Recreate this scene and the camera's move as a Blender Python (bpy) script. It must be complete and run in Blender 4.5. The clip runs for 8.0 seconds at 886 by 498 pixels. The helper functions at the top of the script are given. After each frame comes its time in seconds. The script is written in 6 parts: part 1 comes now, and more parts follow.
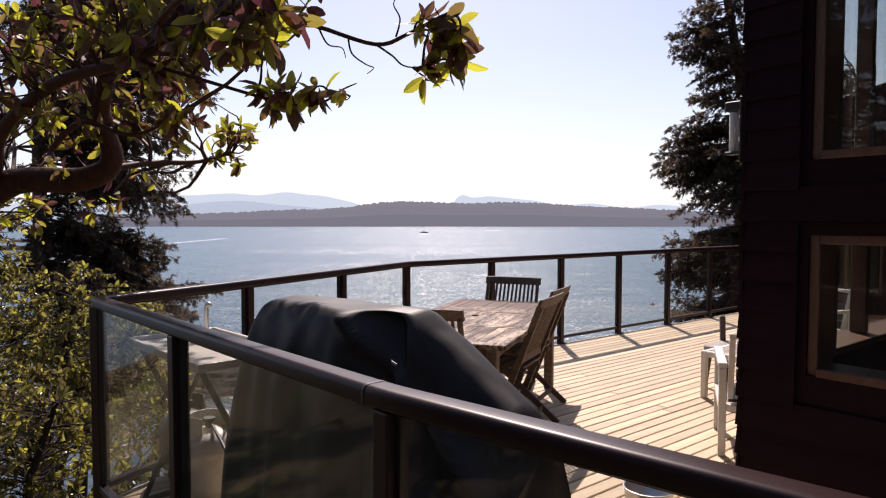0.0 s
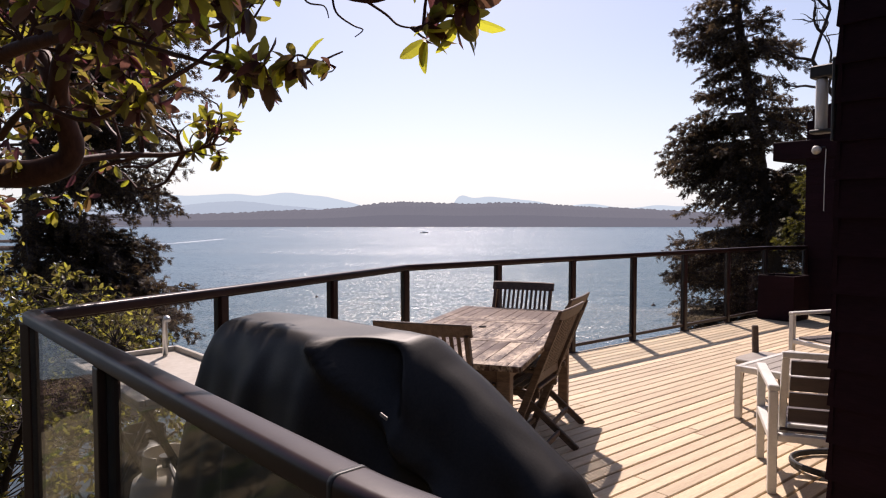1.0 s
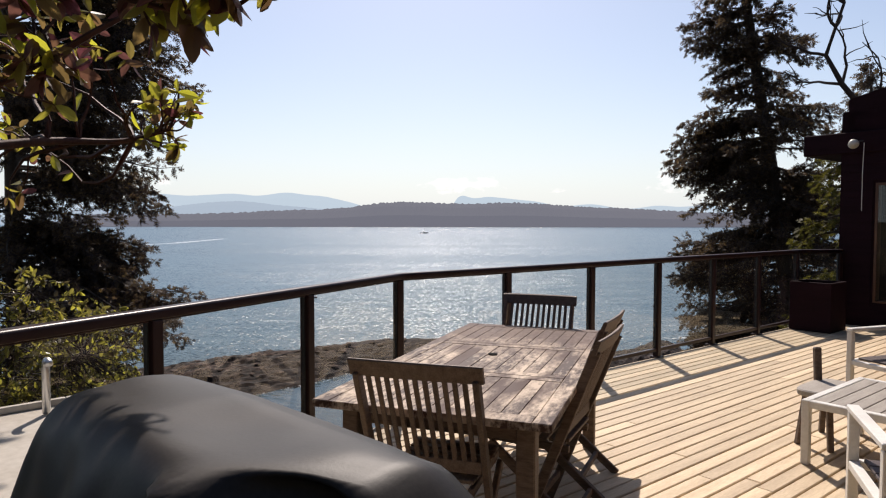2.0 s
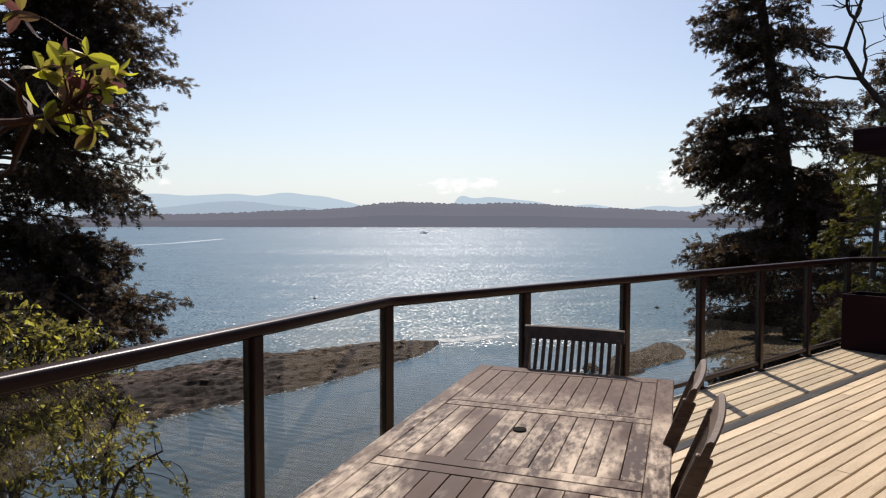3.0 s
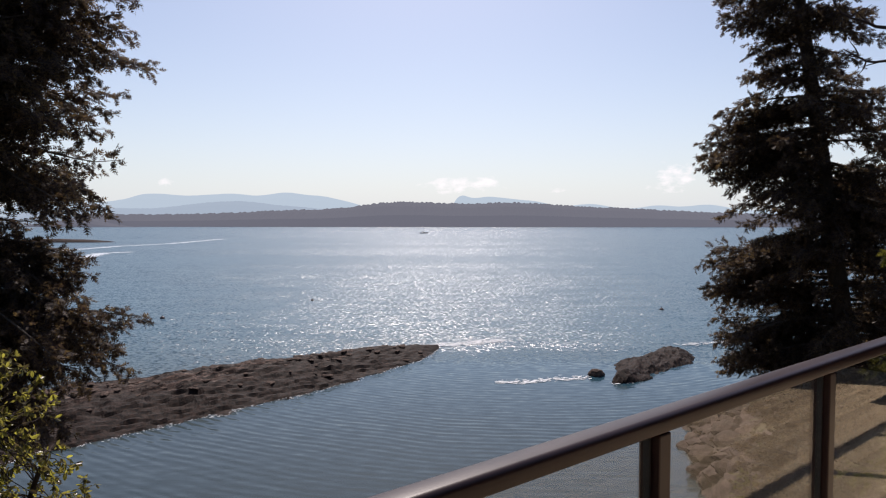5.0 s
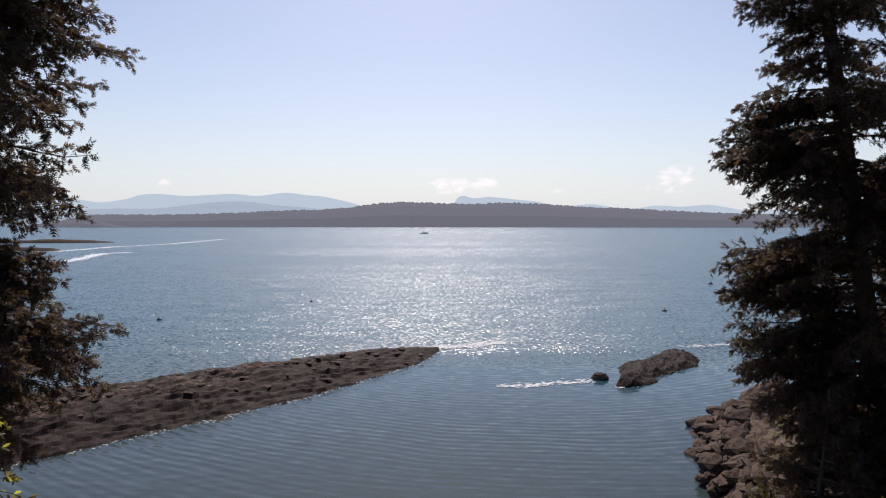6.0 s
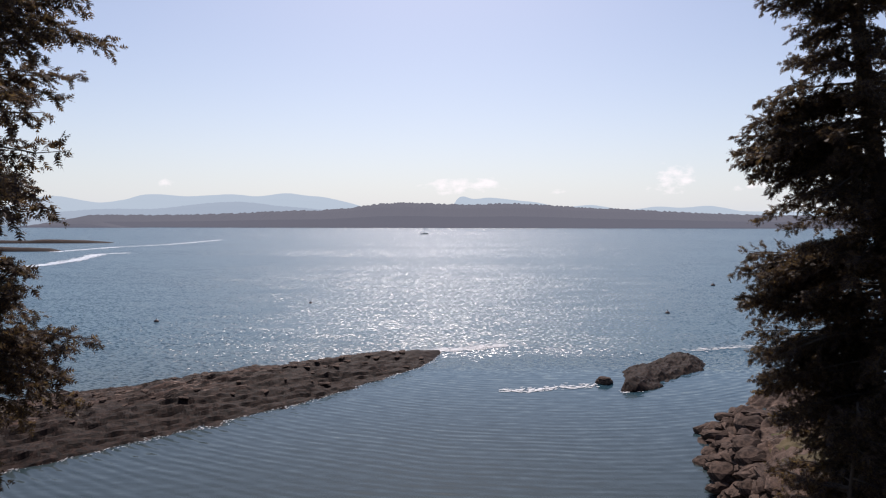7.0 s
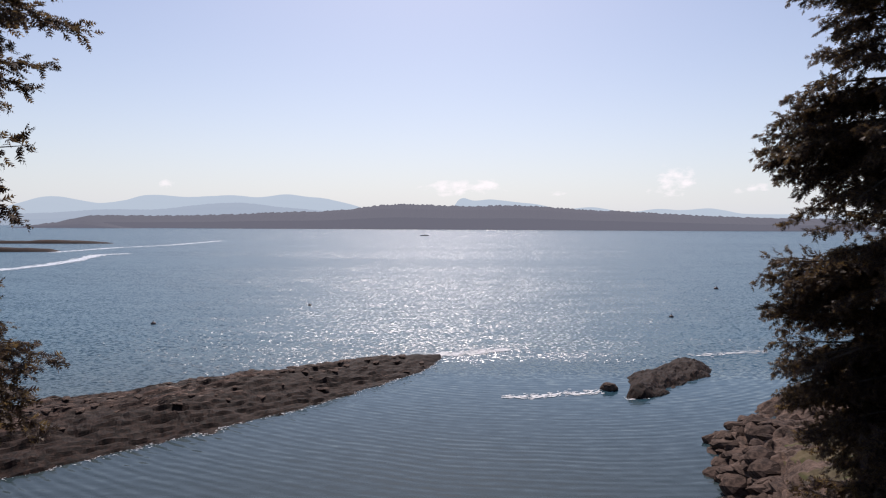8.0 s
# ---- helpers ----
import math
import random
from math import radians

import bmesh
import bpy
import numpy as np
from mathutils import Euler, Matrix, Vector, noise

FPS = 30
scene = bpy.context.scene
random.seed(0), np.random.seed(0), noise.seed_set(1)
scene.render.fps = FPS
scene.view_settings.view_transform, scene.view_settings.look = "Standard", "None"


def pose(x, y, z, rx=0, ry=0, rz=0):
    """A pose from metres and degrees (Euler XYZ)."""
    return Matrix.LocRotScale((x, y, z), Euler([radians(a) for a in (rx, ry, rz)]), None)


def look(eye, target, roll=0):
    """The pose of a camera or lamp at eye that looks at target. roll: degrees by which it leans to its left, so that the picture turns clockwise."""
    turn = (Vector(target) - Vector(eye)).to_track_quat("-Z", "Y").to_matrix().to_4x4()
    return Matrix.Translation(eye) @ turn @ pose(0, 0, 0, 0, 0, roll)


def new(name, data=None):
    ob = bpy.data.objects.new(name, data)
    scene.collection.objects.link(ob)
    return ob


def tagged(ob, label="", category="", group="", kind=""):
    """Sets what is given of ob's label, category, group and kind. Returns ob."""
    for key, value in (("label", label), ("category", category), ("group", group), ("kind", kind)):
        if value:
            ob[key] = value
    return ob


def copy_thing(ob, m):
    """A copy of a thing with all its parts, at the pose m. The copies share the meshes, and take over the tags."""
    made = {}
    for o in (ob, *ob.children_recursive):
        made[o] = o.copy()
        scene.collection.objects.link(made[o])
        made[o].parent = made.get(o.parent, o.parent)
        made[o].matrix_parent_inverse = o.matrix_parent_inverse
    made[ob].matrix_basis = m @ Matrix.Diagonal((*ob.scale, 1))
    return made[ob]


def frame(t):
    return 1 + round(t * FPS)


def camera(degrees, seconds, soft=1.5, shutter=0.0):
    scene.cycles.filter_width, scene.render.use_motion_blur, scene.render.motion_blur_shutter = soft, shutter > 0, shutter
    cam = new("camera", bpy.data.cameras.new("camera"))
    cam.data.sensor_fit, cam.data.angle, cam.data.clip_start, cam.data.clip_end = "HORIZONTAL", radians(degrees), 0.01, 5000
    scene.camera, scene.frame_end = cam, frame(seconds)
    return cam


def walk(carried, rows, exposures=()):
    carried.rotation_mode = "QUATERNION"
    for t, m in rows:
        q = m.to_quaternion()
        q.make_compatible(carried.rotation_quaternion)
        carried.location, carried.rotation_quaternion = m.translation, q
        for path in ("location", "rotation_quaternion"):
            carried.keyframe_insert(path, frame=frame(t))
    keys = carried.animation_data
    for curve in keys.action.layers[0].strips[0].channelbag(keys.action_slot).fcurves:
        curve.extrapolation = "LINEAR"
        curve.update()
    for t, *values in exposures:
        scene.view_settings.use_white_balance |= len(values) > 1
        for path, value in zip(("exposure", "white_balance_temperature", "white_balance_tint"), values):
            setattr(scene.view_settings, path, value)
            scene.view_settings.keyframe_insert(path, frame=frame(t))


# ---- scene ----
cam = camera(69.0, 8.0, soft=1.15)
PATH = [
    (0.0, (0.300, 0.275, 1.474), (0.286, 2.273, 1.388), 0.0),
    (0.5, (0.293, 0.500, 1.471), (0.279, 2.498, 1.386), 0.0),
    (1.0, (0.275, 0.853, 1.464), (0.261, 2.851, 1.379), 0.0),
    (2.5, (0.261, 2.284, 1.477), (0.247, 4.282, 1.393), 0.1),
    (3.0, (0.247, 2.886, 1.513), (0.233, 4.884, 1.429), 0.1),
    (3.5, (0.235, 3.504, 1.558), (0.220, 5.503, 1.474), 0.1),
    (4.0, (0.229, 4.149, 1.579), (0.214, 6.147, 1.494), 0.05),
    (4.5, (0.217, 4.825, 1.598), (0.203, 6.823, 1.513), 0.05),
    (6.0, (0.140, 6.937, 1.617), (0.126, 8.935, 1.533), 0.03),
    (6.5, (0.072, 7.580, 1.628), (0.058, 9.578, 1.543), 0.05),
    (7.0, (-0.003, 8.252, 1.660), (-0.017, 10.251, 1.578), 0.1),
    (7.5, (-0.078, 8.960, 1.690), (-0.092, 10.958, 1.611), 0.2),
    (8.0, (-0.140, 9.711, 1.707), (-0.155, 11.710, 1.630), 0.3),
]
exposures = [(0.0, 0.36, 6850, 25), (1.0, 0.30, 6850, 25), (2.5, 0.15, 6650, 13), (3.5, 0.09, 6600, 16), (6.0, 0.03, 6600, 19), (8.0, 0.0, 6600, 21)]
walk(cam, [(t, look(eye, target, roll)) for t, eye, target, roll in PATH], exposures)

# ---- sky and sun ----
SUN_EL, SUN_AZ = radians(48.5), radians(-1.5)
SUN_DIR = Vector((math.sin(SUN_AZ) * math.cos(SUN_EL), math.cos(SUN_AZ) * math.cos(SUN_EL), math.sin(SUN_EL)))
world = bpy.data.worlds.new("sky")
scene.world = world
world.use_nodes = True
wn, wl = world.node_tree.nodes, world.node_tree.links
wn.clear()
w_out = wn.new("ShaderNodeOutputWorld")
w_bg = wn.new("ShaderNodeBackground")
w_sky = wn.new("ShaderNodeTexSky")
w_sky.sky_type = "NISHITA"
w_sky.sun_disc = False
w_sky.sun_elevation = SUN_EL
w_sky.sun_rotation = SUN_AZ
w_sky.altitude = 10
w_sky.air_density = 1.0
w_sky.dust_density = 1.0
w_sky.ozone_density = 1.4
w_bg.inputs["Strength"].default_value = 0.105


def wmath(op, a, b=None):
    n = wn.new("ShaderNodeMath")
    n.operation = op
    for i, v in enumerate((a, b)):
        if v is None:
            continue
        if isinstance(v, (int, float)):
            n.inputs[i].default_value = v
        else:
            wl.new(v, n.inputs[i])
    return n.outputs[0]


# small fair-weather clouds low over the far hills
w_co = wn.new("ShaderNodeTexCoord")
w_sep = wn.new("ShaderNodeSeparateXYZ")
wl.new(w_co.outputs["Generated"], w_sep.inputs[0])
wx = wmath("DIVIDE", w_sep.outputs[0], wmath("MAXIMUM", w_sep.outputs[1], 0.05))
wz = wmath("DIVIDE", w_sep.outputs[2], wmath("MAXIMUM", w_sep.outputs[1], 0.05))
w_map = wn.new("ShaderNodeMapping")
w_map.inputs["Scale"].default_value = (1.0, 1.0, 1.9)
wl.new(w_co.outputs["Generated"], w_map.inputs["Vector"])
w_noise = wn.new("ShaderNodeTexNoise")
w_noise.inputs["Scale"].default_value = 42
w_noise.inputs["Detail"].default_value = 7
w_noise.inputs["Roughness"].default_value = 0.62
wl.new(w_map.outputs[0], w_noise.inputs["Vector"])
mask = None
for cx, cz, sx, sz, k in ((0.02, 0.058, 0.060, 0.014, 1.15), (0.058, 0.062, 0.035, 0.010, 1.0), (0.352, 0.067, 0.030, 0.022, 1.02),
                          (0.345, 0.050, 0.05, 0.007, 0.7), (-0.44, 0.061, 0.016, 0.006, 0.8), (0.47, 0.057, 0.035, 0.008, 0.8), (0.16, 0.048, 0.03, 0.005, 0.5)):
    ex = wmath("POWER", wmath("DIVIDE", wmath("SUBTRACT", wx, cx), sx), 2)
    ez = wmath("POWER", wmath("DIVIDE", wmath("SUBTRACT", wz, cz), sz), 2)
    g = wmath("MULTIPLY", wmath("EXPONENT", wmath("MULTIPLY", wmath("ADD", ex, ez), -1.0)), k)
    mask = g if mask is None else wmath("MAXIMUM", mask, g)
w_ramp = wn.new("ShaderNodeMapRange")
w_ramp.inputs["From Min"].default_value = 0.98
w_ramp.inputs["From Max"].default_value = 1.34
wl.new(wmath("ADD", wmath("MULTIPLY", mask, 0.5), wmath("MULTIPLY", w_noise.outputs["Fac"], 1.45)), w_ramp.inputs["Value"])
w_mix = wn.new("ShaderNodeMix")
w_mix.data_type = "RGBA"
wl.new(wmath("MULTIPLY", w_ramp.outputs["Result"], wmath("MINIMUM", wmath("MULTIPLY", mask, 2.5), 0.85)), w_mix.inputs["Factor"])
# bright sea haze, thickest at the horizon, all the way round
w_haze = wn.new("ShaderNodeMix")
w_haze.data_type = "RGBA"
wl.new(wmath("MULTIPLY", wmath("EXPONENT", wmath("MULTIPLY", wmath("MAXIMUM", w_sep.outputs[2], 0.0), -8.0)), 0.88), w_haze.inputs["Factor"])
wl.new(w_sky.outputs[0], w_haze.inputs["A"])
w_haze.inputs["B"].default_value = (6.2, 7.3, 8.0, 1)
wl.new(w_haze.outputs["Result"], w_mix.inputs["A"])
w_mix.inputs["B"].default_value = (9.6, 9.6, 9.6, 1)
wl.new(w_mix.outputs["Result"], w_bg.inputs["Color"])
wl.new(w_bg.outputs[0], w_out.inputs[0])

sun_data = bpy.data.lights.new("sun", "SUN")
sun_data.energy, sun_data.angle, sun_data.color = 4.8, radians(0.6), (1.0, 0.94, 0.85)
sun = new("sun", sun_data)
sun.matrix_world = look(SUN_DIR * 60, (0, 0, 0))


# ---- helpers for meshes ----
def link(name, mesh, parent=None, label="", m=None):
    ob = new(name, mesh)
    if parent is not None:
        ob.parent = parent
    if m is not None:
        ob.matrix_basis = m
    if label:
        tagged(ob, label)
    return ob


def part(name, bm, material, parent=None, label="", smooth=False, m=None):
    bmesh.ops.recalc_face_normals(bm, faces=bm.faces)
    mesh = bpy.data.meshes.new(name)
    bm.to_mesh(mesh)
    bm.free()
    mesh.materials.append(material)
    if smooth:
        mesh.polygons.foreach_set("use_smooth", [True] * len(mesh.polygons))
    return link(name, mesh, parent, label, m)


def raw(name, verts, faces, material, parent=None, label="", smooth=False):
    mesh = bpy.data.meshes.new(name)
    mesh.from_pydata(verts, [], faces)
    mesh.update()
    mesh.materials.append(material)
    if smooth:
        mesh.polygons.foreach_set("use_smooth", [True] * len(mesh.polygons))
    return link(name, mesh, parent, label)


def empty(name, m, label, category, group="", kind=""):
    ob = new(name)
    ob.empty_display_size = 0.1
    ob.matrix_basis = m
    return tagged(ob, label, category, group, kind)


def add_box(bm, size, centre=(0, 0, 0), rot=None, bevel=0.0, segs=1):
    m = Matrix.Translation(centre) @ (rot.to_4x4() if rot is not None else Matrix.Identity(4)) @ Matrix.Diagonal((*size, 1))
    r = bmesh.ops.create_cube(bm, size=1.0, matrix=m)
    if bevel > 0:
        es = {e for v in r["verts"] for e in v.link_edges}
        bmesh.ops.bevel(bm, geom=list(es), offset=bevel, segments=segs, affect="EDGES", profile=0.6)


def box(size, centre=(0, 0, 0), rot=None, bevel=0.0, segs=1):
    bm = bmesh.new()
    add_box(bm, size, centre, rot, bevel, segs)
    return bm


def beam(a, b, w, h, bevel=0.004, up=(0, 0, 1)):
    """A bar from a to b, w wide and h thick."""
    a, b = Vector(a), Vector(b)
    d = b - a
    zax = d.normalized()
    yax = Vector(up) - zax * zax.dot(Vector(up))
    if yax.length < 1e-3:
        yax = Vector((0, 1, 0)) - zax * zax.y
    yax.normalize()
    xax = yax.cross(zax)
    rot = Matrix((xax, yax, zax)).transposed()
    return box((w, h, d.length), (a + b) / 2, rot, bevel)


def tube(bm, pts, radii, sides=8, cap=True):
    """A round tapered tube along points."""
    pts = [Vector(p) for p in pts]
    rings = []
    ref = Vector((0.31, 0.17, 0.93)).normalized()
    for i, p in enumerate(pts):
        d = (pts[min(i + 1, len(pts) - 1)] - pts[max(i - 1, 0)]).normalized()
        x = d.cross(ref)
        if x.length < 1e-3:
            x = d.cross(Vector((1, 0, 0)))
        x.normalize()
        y = d.cross(x)
        r = radii[i] if hasattr(radii, "__len__") else radii
        rings.append([bm.verts.new(p + (x * math.cos(2 * math.pi * k / sides) + y * math.sin(2 * math.pi * k / sides)) * r) for k in range(sides)])
    for a, b in zip(rings, rings[1:]):
        for k in range(sides):
            bm.faces.new((a[k], a[(k + 1) % sides], b[(k + 1) % sides], b[k]))
    if cap:
        bm.faces.new(rings[0][::-1])
        bm.faces.new(rings[-1])


def lathe(bm, prof, sides=24, centre=(0, 0, 0)):
    c = Vector(centre)
    rings = []
    for r, h in prof:
        rings.append([bm.verts.new(c + Vector((r * math.cos(2 * math.pi * k / sides), r * math.sin(2 * math.pi * k / sides), h))) for k in range(sides)])
    for a, b in zip(rings, rings[1:]):
        for k in range(sides):
            bm.faces.new((a[k], a[(k + 1) % sides], b[(k + 1) % sides], b[k]))
    if prof[0][0] > 1e-4:
        bm.faces.new(rings[0][::-1])
    if prof[-1][0] > 1e-4:
        bm.faces.new(rings[-1])
    bmesh.ops.remove_doubles(bm, verts=bm.verts, dist=1e-5)


def sweep(bm, pts, prof):
    """A level bar along points, with mitred corners; prof: (sideways, up) pairs."""
    pts = [Vector(p) for p in pts]
    rings = []
    for i, p in enumerate(pts):
        d0 = (p - pts[i - 1]).normalized() if i else (pts[1] - p).normalized()
        d1 = (pts[i + 1] - p).normalized() if i + 1 < len(pts) else d0
        n0, n1 = Vector((-d0.y, d0.x, 0)), Vector((-d1.y, d1.x, 0))
        n = (n0 + n1).normalized()
        n = n / max(0.3, n.dot(n0))
        rings.append([bm.verts.new(p + n * a + Vector((0, 0, b))) for a, b in prof])
    k = len(prof)
    for a, b in zip(rings, rings[1:]):
        for j in range(k):
            bm.faces.new((a[j], a[(j + 1) % k], b[(j + 1) % k], b[j]))
    bm.faces.new(rings[0][::-1])
    bm.faces.new(rings[-1])


def smooth01(a, b, x):
    t = np.clip((x - a) / (b - a), 0, 1)
    return t * t * (3 - 2 * t)


def fbm2(x, y, scale, seed=0, octaves=4):
    """Smooth value noise on arrays, about -1 to 1."""
    x, y = np.asarray(x, float) * scale, np.asarray(y, float) * scale
    out, amp, tot = np.zeros(np.broadcast(x, y).shape), 1.0, 0.0
    for o in range(octaves):
        xi, yi = np.floor(x).astype(np.int64), np.floor(y).astype(np.int64)
        fx, fy = x - xi, y - yi
        fx, fy = fx * fx * (3 - 2 * fx), fy * fy * (3 - 2 * fy)

        def h(i, j):
            n = (i * 374761393 + j * 668265263 + (seed + o) * 974711) & 0x7FFFFFFF
            n = ((n ^ (n >> 13)) * 1274126177) & 0x7FFFFFFF
            return ((n ^ (n >> 16)) & 0xFFFF) / 32767.5 - 1
        v = (h(xi, yi) * (1 - fx) + h(xi + 1, yi) * fx) * (1 - fy) + (h(xi, yi + 1) * (1 - fx) + h(xi + 1, yi + 1) * fx) * fy
        out, tot = out + amp * v, tot + amp
        amp, x, y = amp * 0.5, x * 2.03 + 17.3, y * 2.03 - 9.1
    return out / tot


# ---- materials ----
def nodes_of(m):
    m.use_nodes = True
    nt = m.node_tree
    return nt, nt.nodes, nt.links, nt.nodes["Principled BSDF"]


def surface(name, dark, light, scale=6.0, stretch=(1, 1, 1), fine=60.0, rough=(0.5, 0.8), bump=0.15, metal=0.0, spots=None, vary=0.0, spec=0.5, dist=0.02, island=False, sharp=0.16, mid=0.5, whole=False):
    """Two-scale mottled surface: broad stains, fine grain, relief; vary: brightness from piece to piece."""
    m = bpy.data.materials.new(name)
    nt, n, l, b = nodes_of(m)
    co = n.new("ShaderNodeTexCoord")
    mp = n.new("ShaderNodeMapping")
    mp.inputs["Scale"].default_value = stretch
    # whole: one stain runs on across neighbouring pieces
    l.new(n.new("ShaderNodeNewGeometry").outputs["Position"] if whole else co.outputs["Object"], mp.inputs["Vector"])
    oi = None
    vec = mp.outputs[0]
    if vary > 0:
        if island:
            oi = n.new("ShaderNodeNewGeometry").outputs["Random Per Island"]
        else:
            oi = n.new("ShaderNodeObjectInfo").outputs["Random"]
        ad = n.new("ShaderNodeVectorMath")
        ad.operation = "ADD"
        mu = n.new("ShaderNodeMath")
        mu.operation = "MULTIPLY"
        mu.inputs[1].default_value = 0.15 if whole else 37.0
        l.new(oi, mu.inputs[0])
        l.new(vec, ad.inputs[0])
        l.new(mu.outputs[0], ad.inputs[1])
        vec = ad.outputs[0]
    n1, n2 = n.new("ShaderNodeTexNoise"), n.new("ShaderNodeTexNoise")
    for t, s, d in ((n1, scale, 5), (n2, fine, 6)):
        t.inputs["Scale"].default_value = s
        t.inputs["Detail"].default_value = d
        t.inputs["Roughness"].default_value = 0.6
        l.new(vec, t.inputs["Vector"])
    av = n.new("ShaderNodeMath")
    av.operation = "MULTIPLY_ADD"
    av.inputs[1].default_value = 0.55
    l.new(n1.outputs["Fac"], av.inputs[0])
    mm = n.new("ShaderNodeMath")
    mm.operation = "MULTIPLY"
    mm.inputs[1].default_value = 0.45
    l.new(n2.outputs["Fac"], mm.inputs[0])
    l.new(mm.outputs[0], av.inputs[2])
    rp = n.new("ShaderNodeValToRGB")
    rp.color_ramp.elements[0].position, rp.color_ramp.elements[1].position = mid - sharp, mid + sharp
    rp.color_ramp.elements[0].color, rp.color_ramp.elements[1].color = (*dark, 1), (*light, 1)
    l.new(av.outputs[0], rp.inputs[0])
    col = rp.outputs[0]
    if spots:
        n3 = n.new("ShaderNodeTexNoise")
        n3.inputs["Scale"].default_value = spots[1]
        n3.inputs["Detail"].default_value = 4
        l.new(vec, n3.inputs["Vector"])
        mr = n.new("ShaderNodeMapRange")
        mr.inputs["From Min"].default_value, mr.inputs["From Max"].default_value = spots[2], spots[2] + 0.1
        l.new(n3.outputs["Fac"], mr.inputs["Value"])
        mx = n.new("ShaderNodeMix")
        mx.data_type = "RGBA"
        l.new(mr.outputs["Result"], mx.inputs["Factor"])
        l.new(col, mx.inputs["A"])
        mx.inputs["B"].default_value = (*spots[0], 1)
        col = mx.outputs["Result"]
    if oi is not None:
        hs = n.new("ShaderNodeHueSaturation")
        m2 = n.new("ShaderNodeMapRange")
        m2.inputs["To Min"].default_value, m2.inputs["To Max"].default_value = 1 - vary, 1 + vary
        l.new(oi, m2.inputs["Value"])
        l.new(m2.outputs["Result"], hs.inputs["Value"])
        l.new(col, hs.inputs["Color"])
        col = hs.outputs[0]
    l.new(col, b.inputs["Base Color"])
    mr = n.new("ShaderNodeMapRange")
    mr.inputs["To Min"].default_value, mr.inputs["To Max"].default_value = rough
    l.new(n1.outputs["Fac"], mr.inputs["Value"])
    l.new(mr.outputs["Result"], b.inputs["Roughness"])
    b.inputs["Metallic"].default_value = metal
    b.inputs["Specular IOR Level"].default_value = spec
    if bump > 0:
        bp = n.new("ShaderNodeBump")
        bp.inputs["Strength"].default_value = bump
        bp.inputs["Distance"].default_value = dist
        l.new(av.outputs[0], bp.inputs["Height"])
        l.new(bp.outputs[0], b.inputs["Normal"])
    return m


def leafy(name, dark, light, glow, rough=0.45, trans=0.45, spec=0.4, rare=1.0):
    """Leaf or needle: a lit face and light that shines through; colour varies by leaf."""
    m = bpy.data.materials.new(name)
    nt, n, l, b = nodes_of(m)
    geo = n.new("ShaderNodeNewGeometry")
    oi = n.new("ShaderNodeObjectInfo")
    ad = n.new("ShaderNodeMath")
    ad.operation = "ADD"
    l.new(geo.outputs["Random Per Island"], ad.inputs[0])
    l.new(oi.outputs["Random"], ad.inputs[1])
    fr = n.new("ShaderNodeMath")
    fr.operation = "FRACT"
    l.new(ad.outputs[0], fr.inputs[0])
    po = n.new("ShaderNodeMath")
    po.operation = "POWER"
    po.inputs[1].default_value = rare
    l.new(fr.outputs[0], po.inputs[0])
    fr = po
    rp = n.new("ShaderNodeValToRGB")
    rp.color_ramp.elements[0].color, rp.color_ramp.elements[1].color = (*dark, 1), (*light, 1)
    l.new(fr.outputs[0], rp.inputs[0])
    l.new(rp.outputs[0], b.inputs["Base Color"])
    b.inputs["Roughness"].default_value = rough
    b.inputs["Specular IOR Level"].default_value = spec
    tr = n.new("ShaderNodeBsdfTranslucent")
    mx = n.new("ShaderNodeMix")
    mx.data_type = "RGBA"
    l.new(fr.outputs[0], mx.inputs["Factor"])
    mx.inputs["A"].default_value = (*[c * 1.6 for c in dark], 1)
    mx.inputs["B"].default_value = (*glow, 1)
    l.new(mx.outputs["Result"], tr.inputs["Color"])
    sh = n.new("ShaderNodeMixShader")
    sh.inputs[0].default_value = trans
    l.new(b.outputs[0], sh.inputs[1])
    l.new(tr.outputs[0], sh.inputs[2])
    l.new(sh.outputs[0], n["Material Output"].inputs["Surface"])
    return m


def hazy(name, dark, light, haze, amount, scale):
    """Far land as a plain backdrop: the haze of kilometres of bright air is mixed in as glowing colour."""
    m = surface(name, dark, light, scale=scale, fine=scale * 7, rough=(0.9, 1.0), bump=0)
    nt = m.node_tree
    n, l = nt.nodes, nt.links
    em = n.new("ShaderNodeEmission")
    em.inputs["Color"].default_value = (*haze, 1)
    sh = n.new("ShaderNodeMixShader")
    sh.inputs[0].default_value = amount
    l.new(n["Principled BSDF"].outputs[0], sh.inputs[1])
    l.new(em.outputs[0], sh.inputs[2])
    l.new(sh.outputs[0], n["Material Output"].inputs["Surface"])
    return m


MAT = {}
MAT["deck"] = surface("deck_wood", (0.41, 0.298, 0.182), (0.68, 0.535, 0.352), scale=1.3, stretch=(1, 9, 9), fine=22, rough=(0.5, 0.75), bump=0.35, vary=0.17, dist=0.006)
MAT["joist"] = surface("joist_wood", (0.10, 0.07, 0.045), (0.2, 0.15, 0.1), scale=3, fine=30, rough=(0.7, 0.9))
MAT["rail"] = surface("brown_powder_coat", (0.018, 0.0068, 0.0072), (0.030, 0.012, 0.0115), scale=4, fine=90, rough=(0.30, 0.44), bump=0.08, spec=0.32, dist=0.003)
MAT["teak"] = surface("weathered_teak", (0.055, 0.032, 0.021), (0.18, 0.122, 0.084), scale=7, stretch=(5, 1, 5), fine=34, rough=(0.45, 0.75), bump=0.35, vary=0.2, dist=0.006)
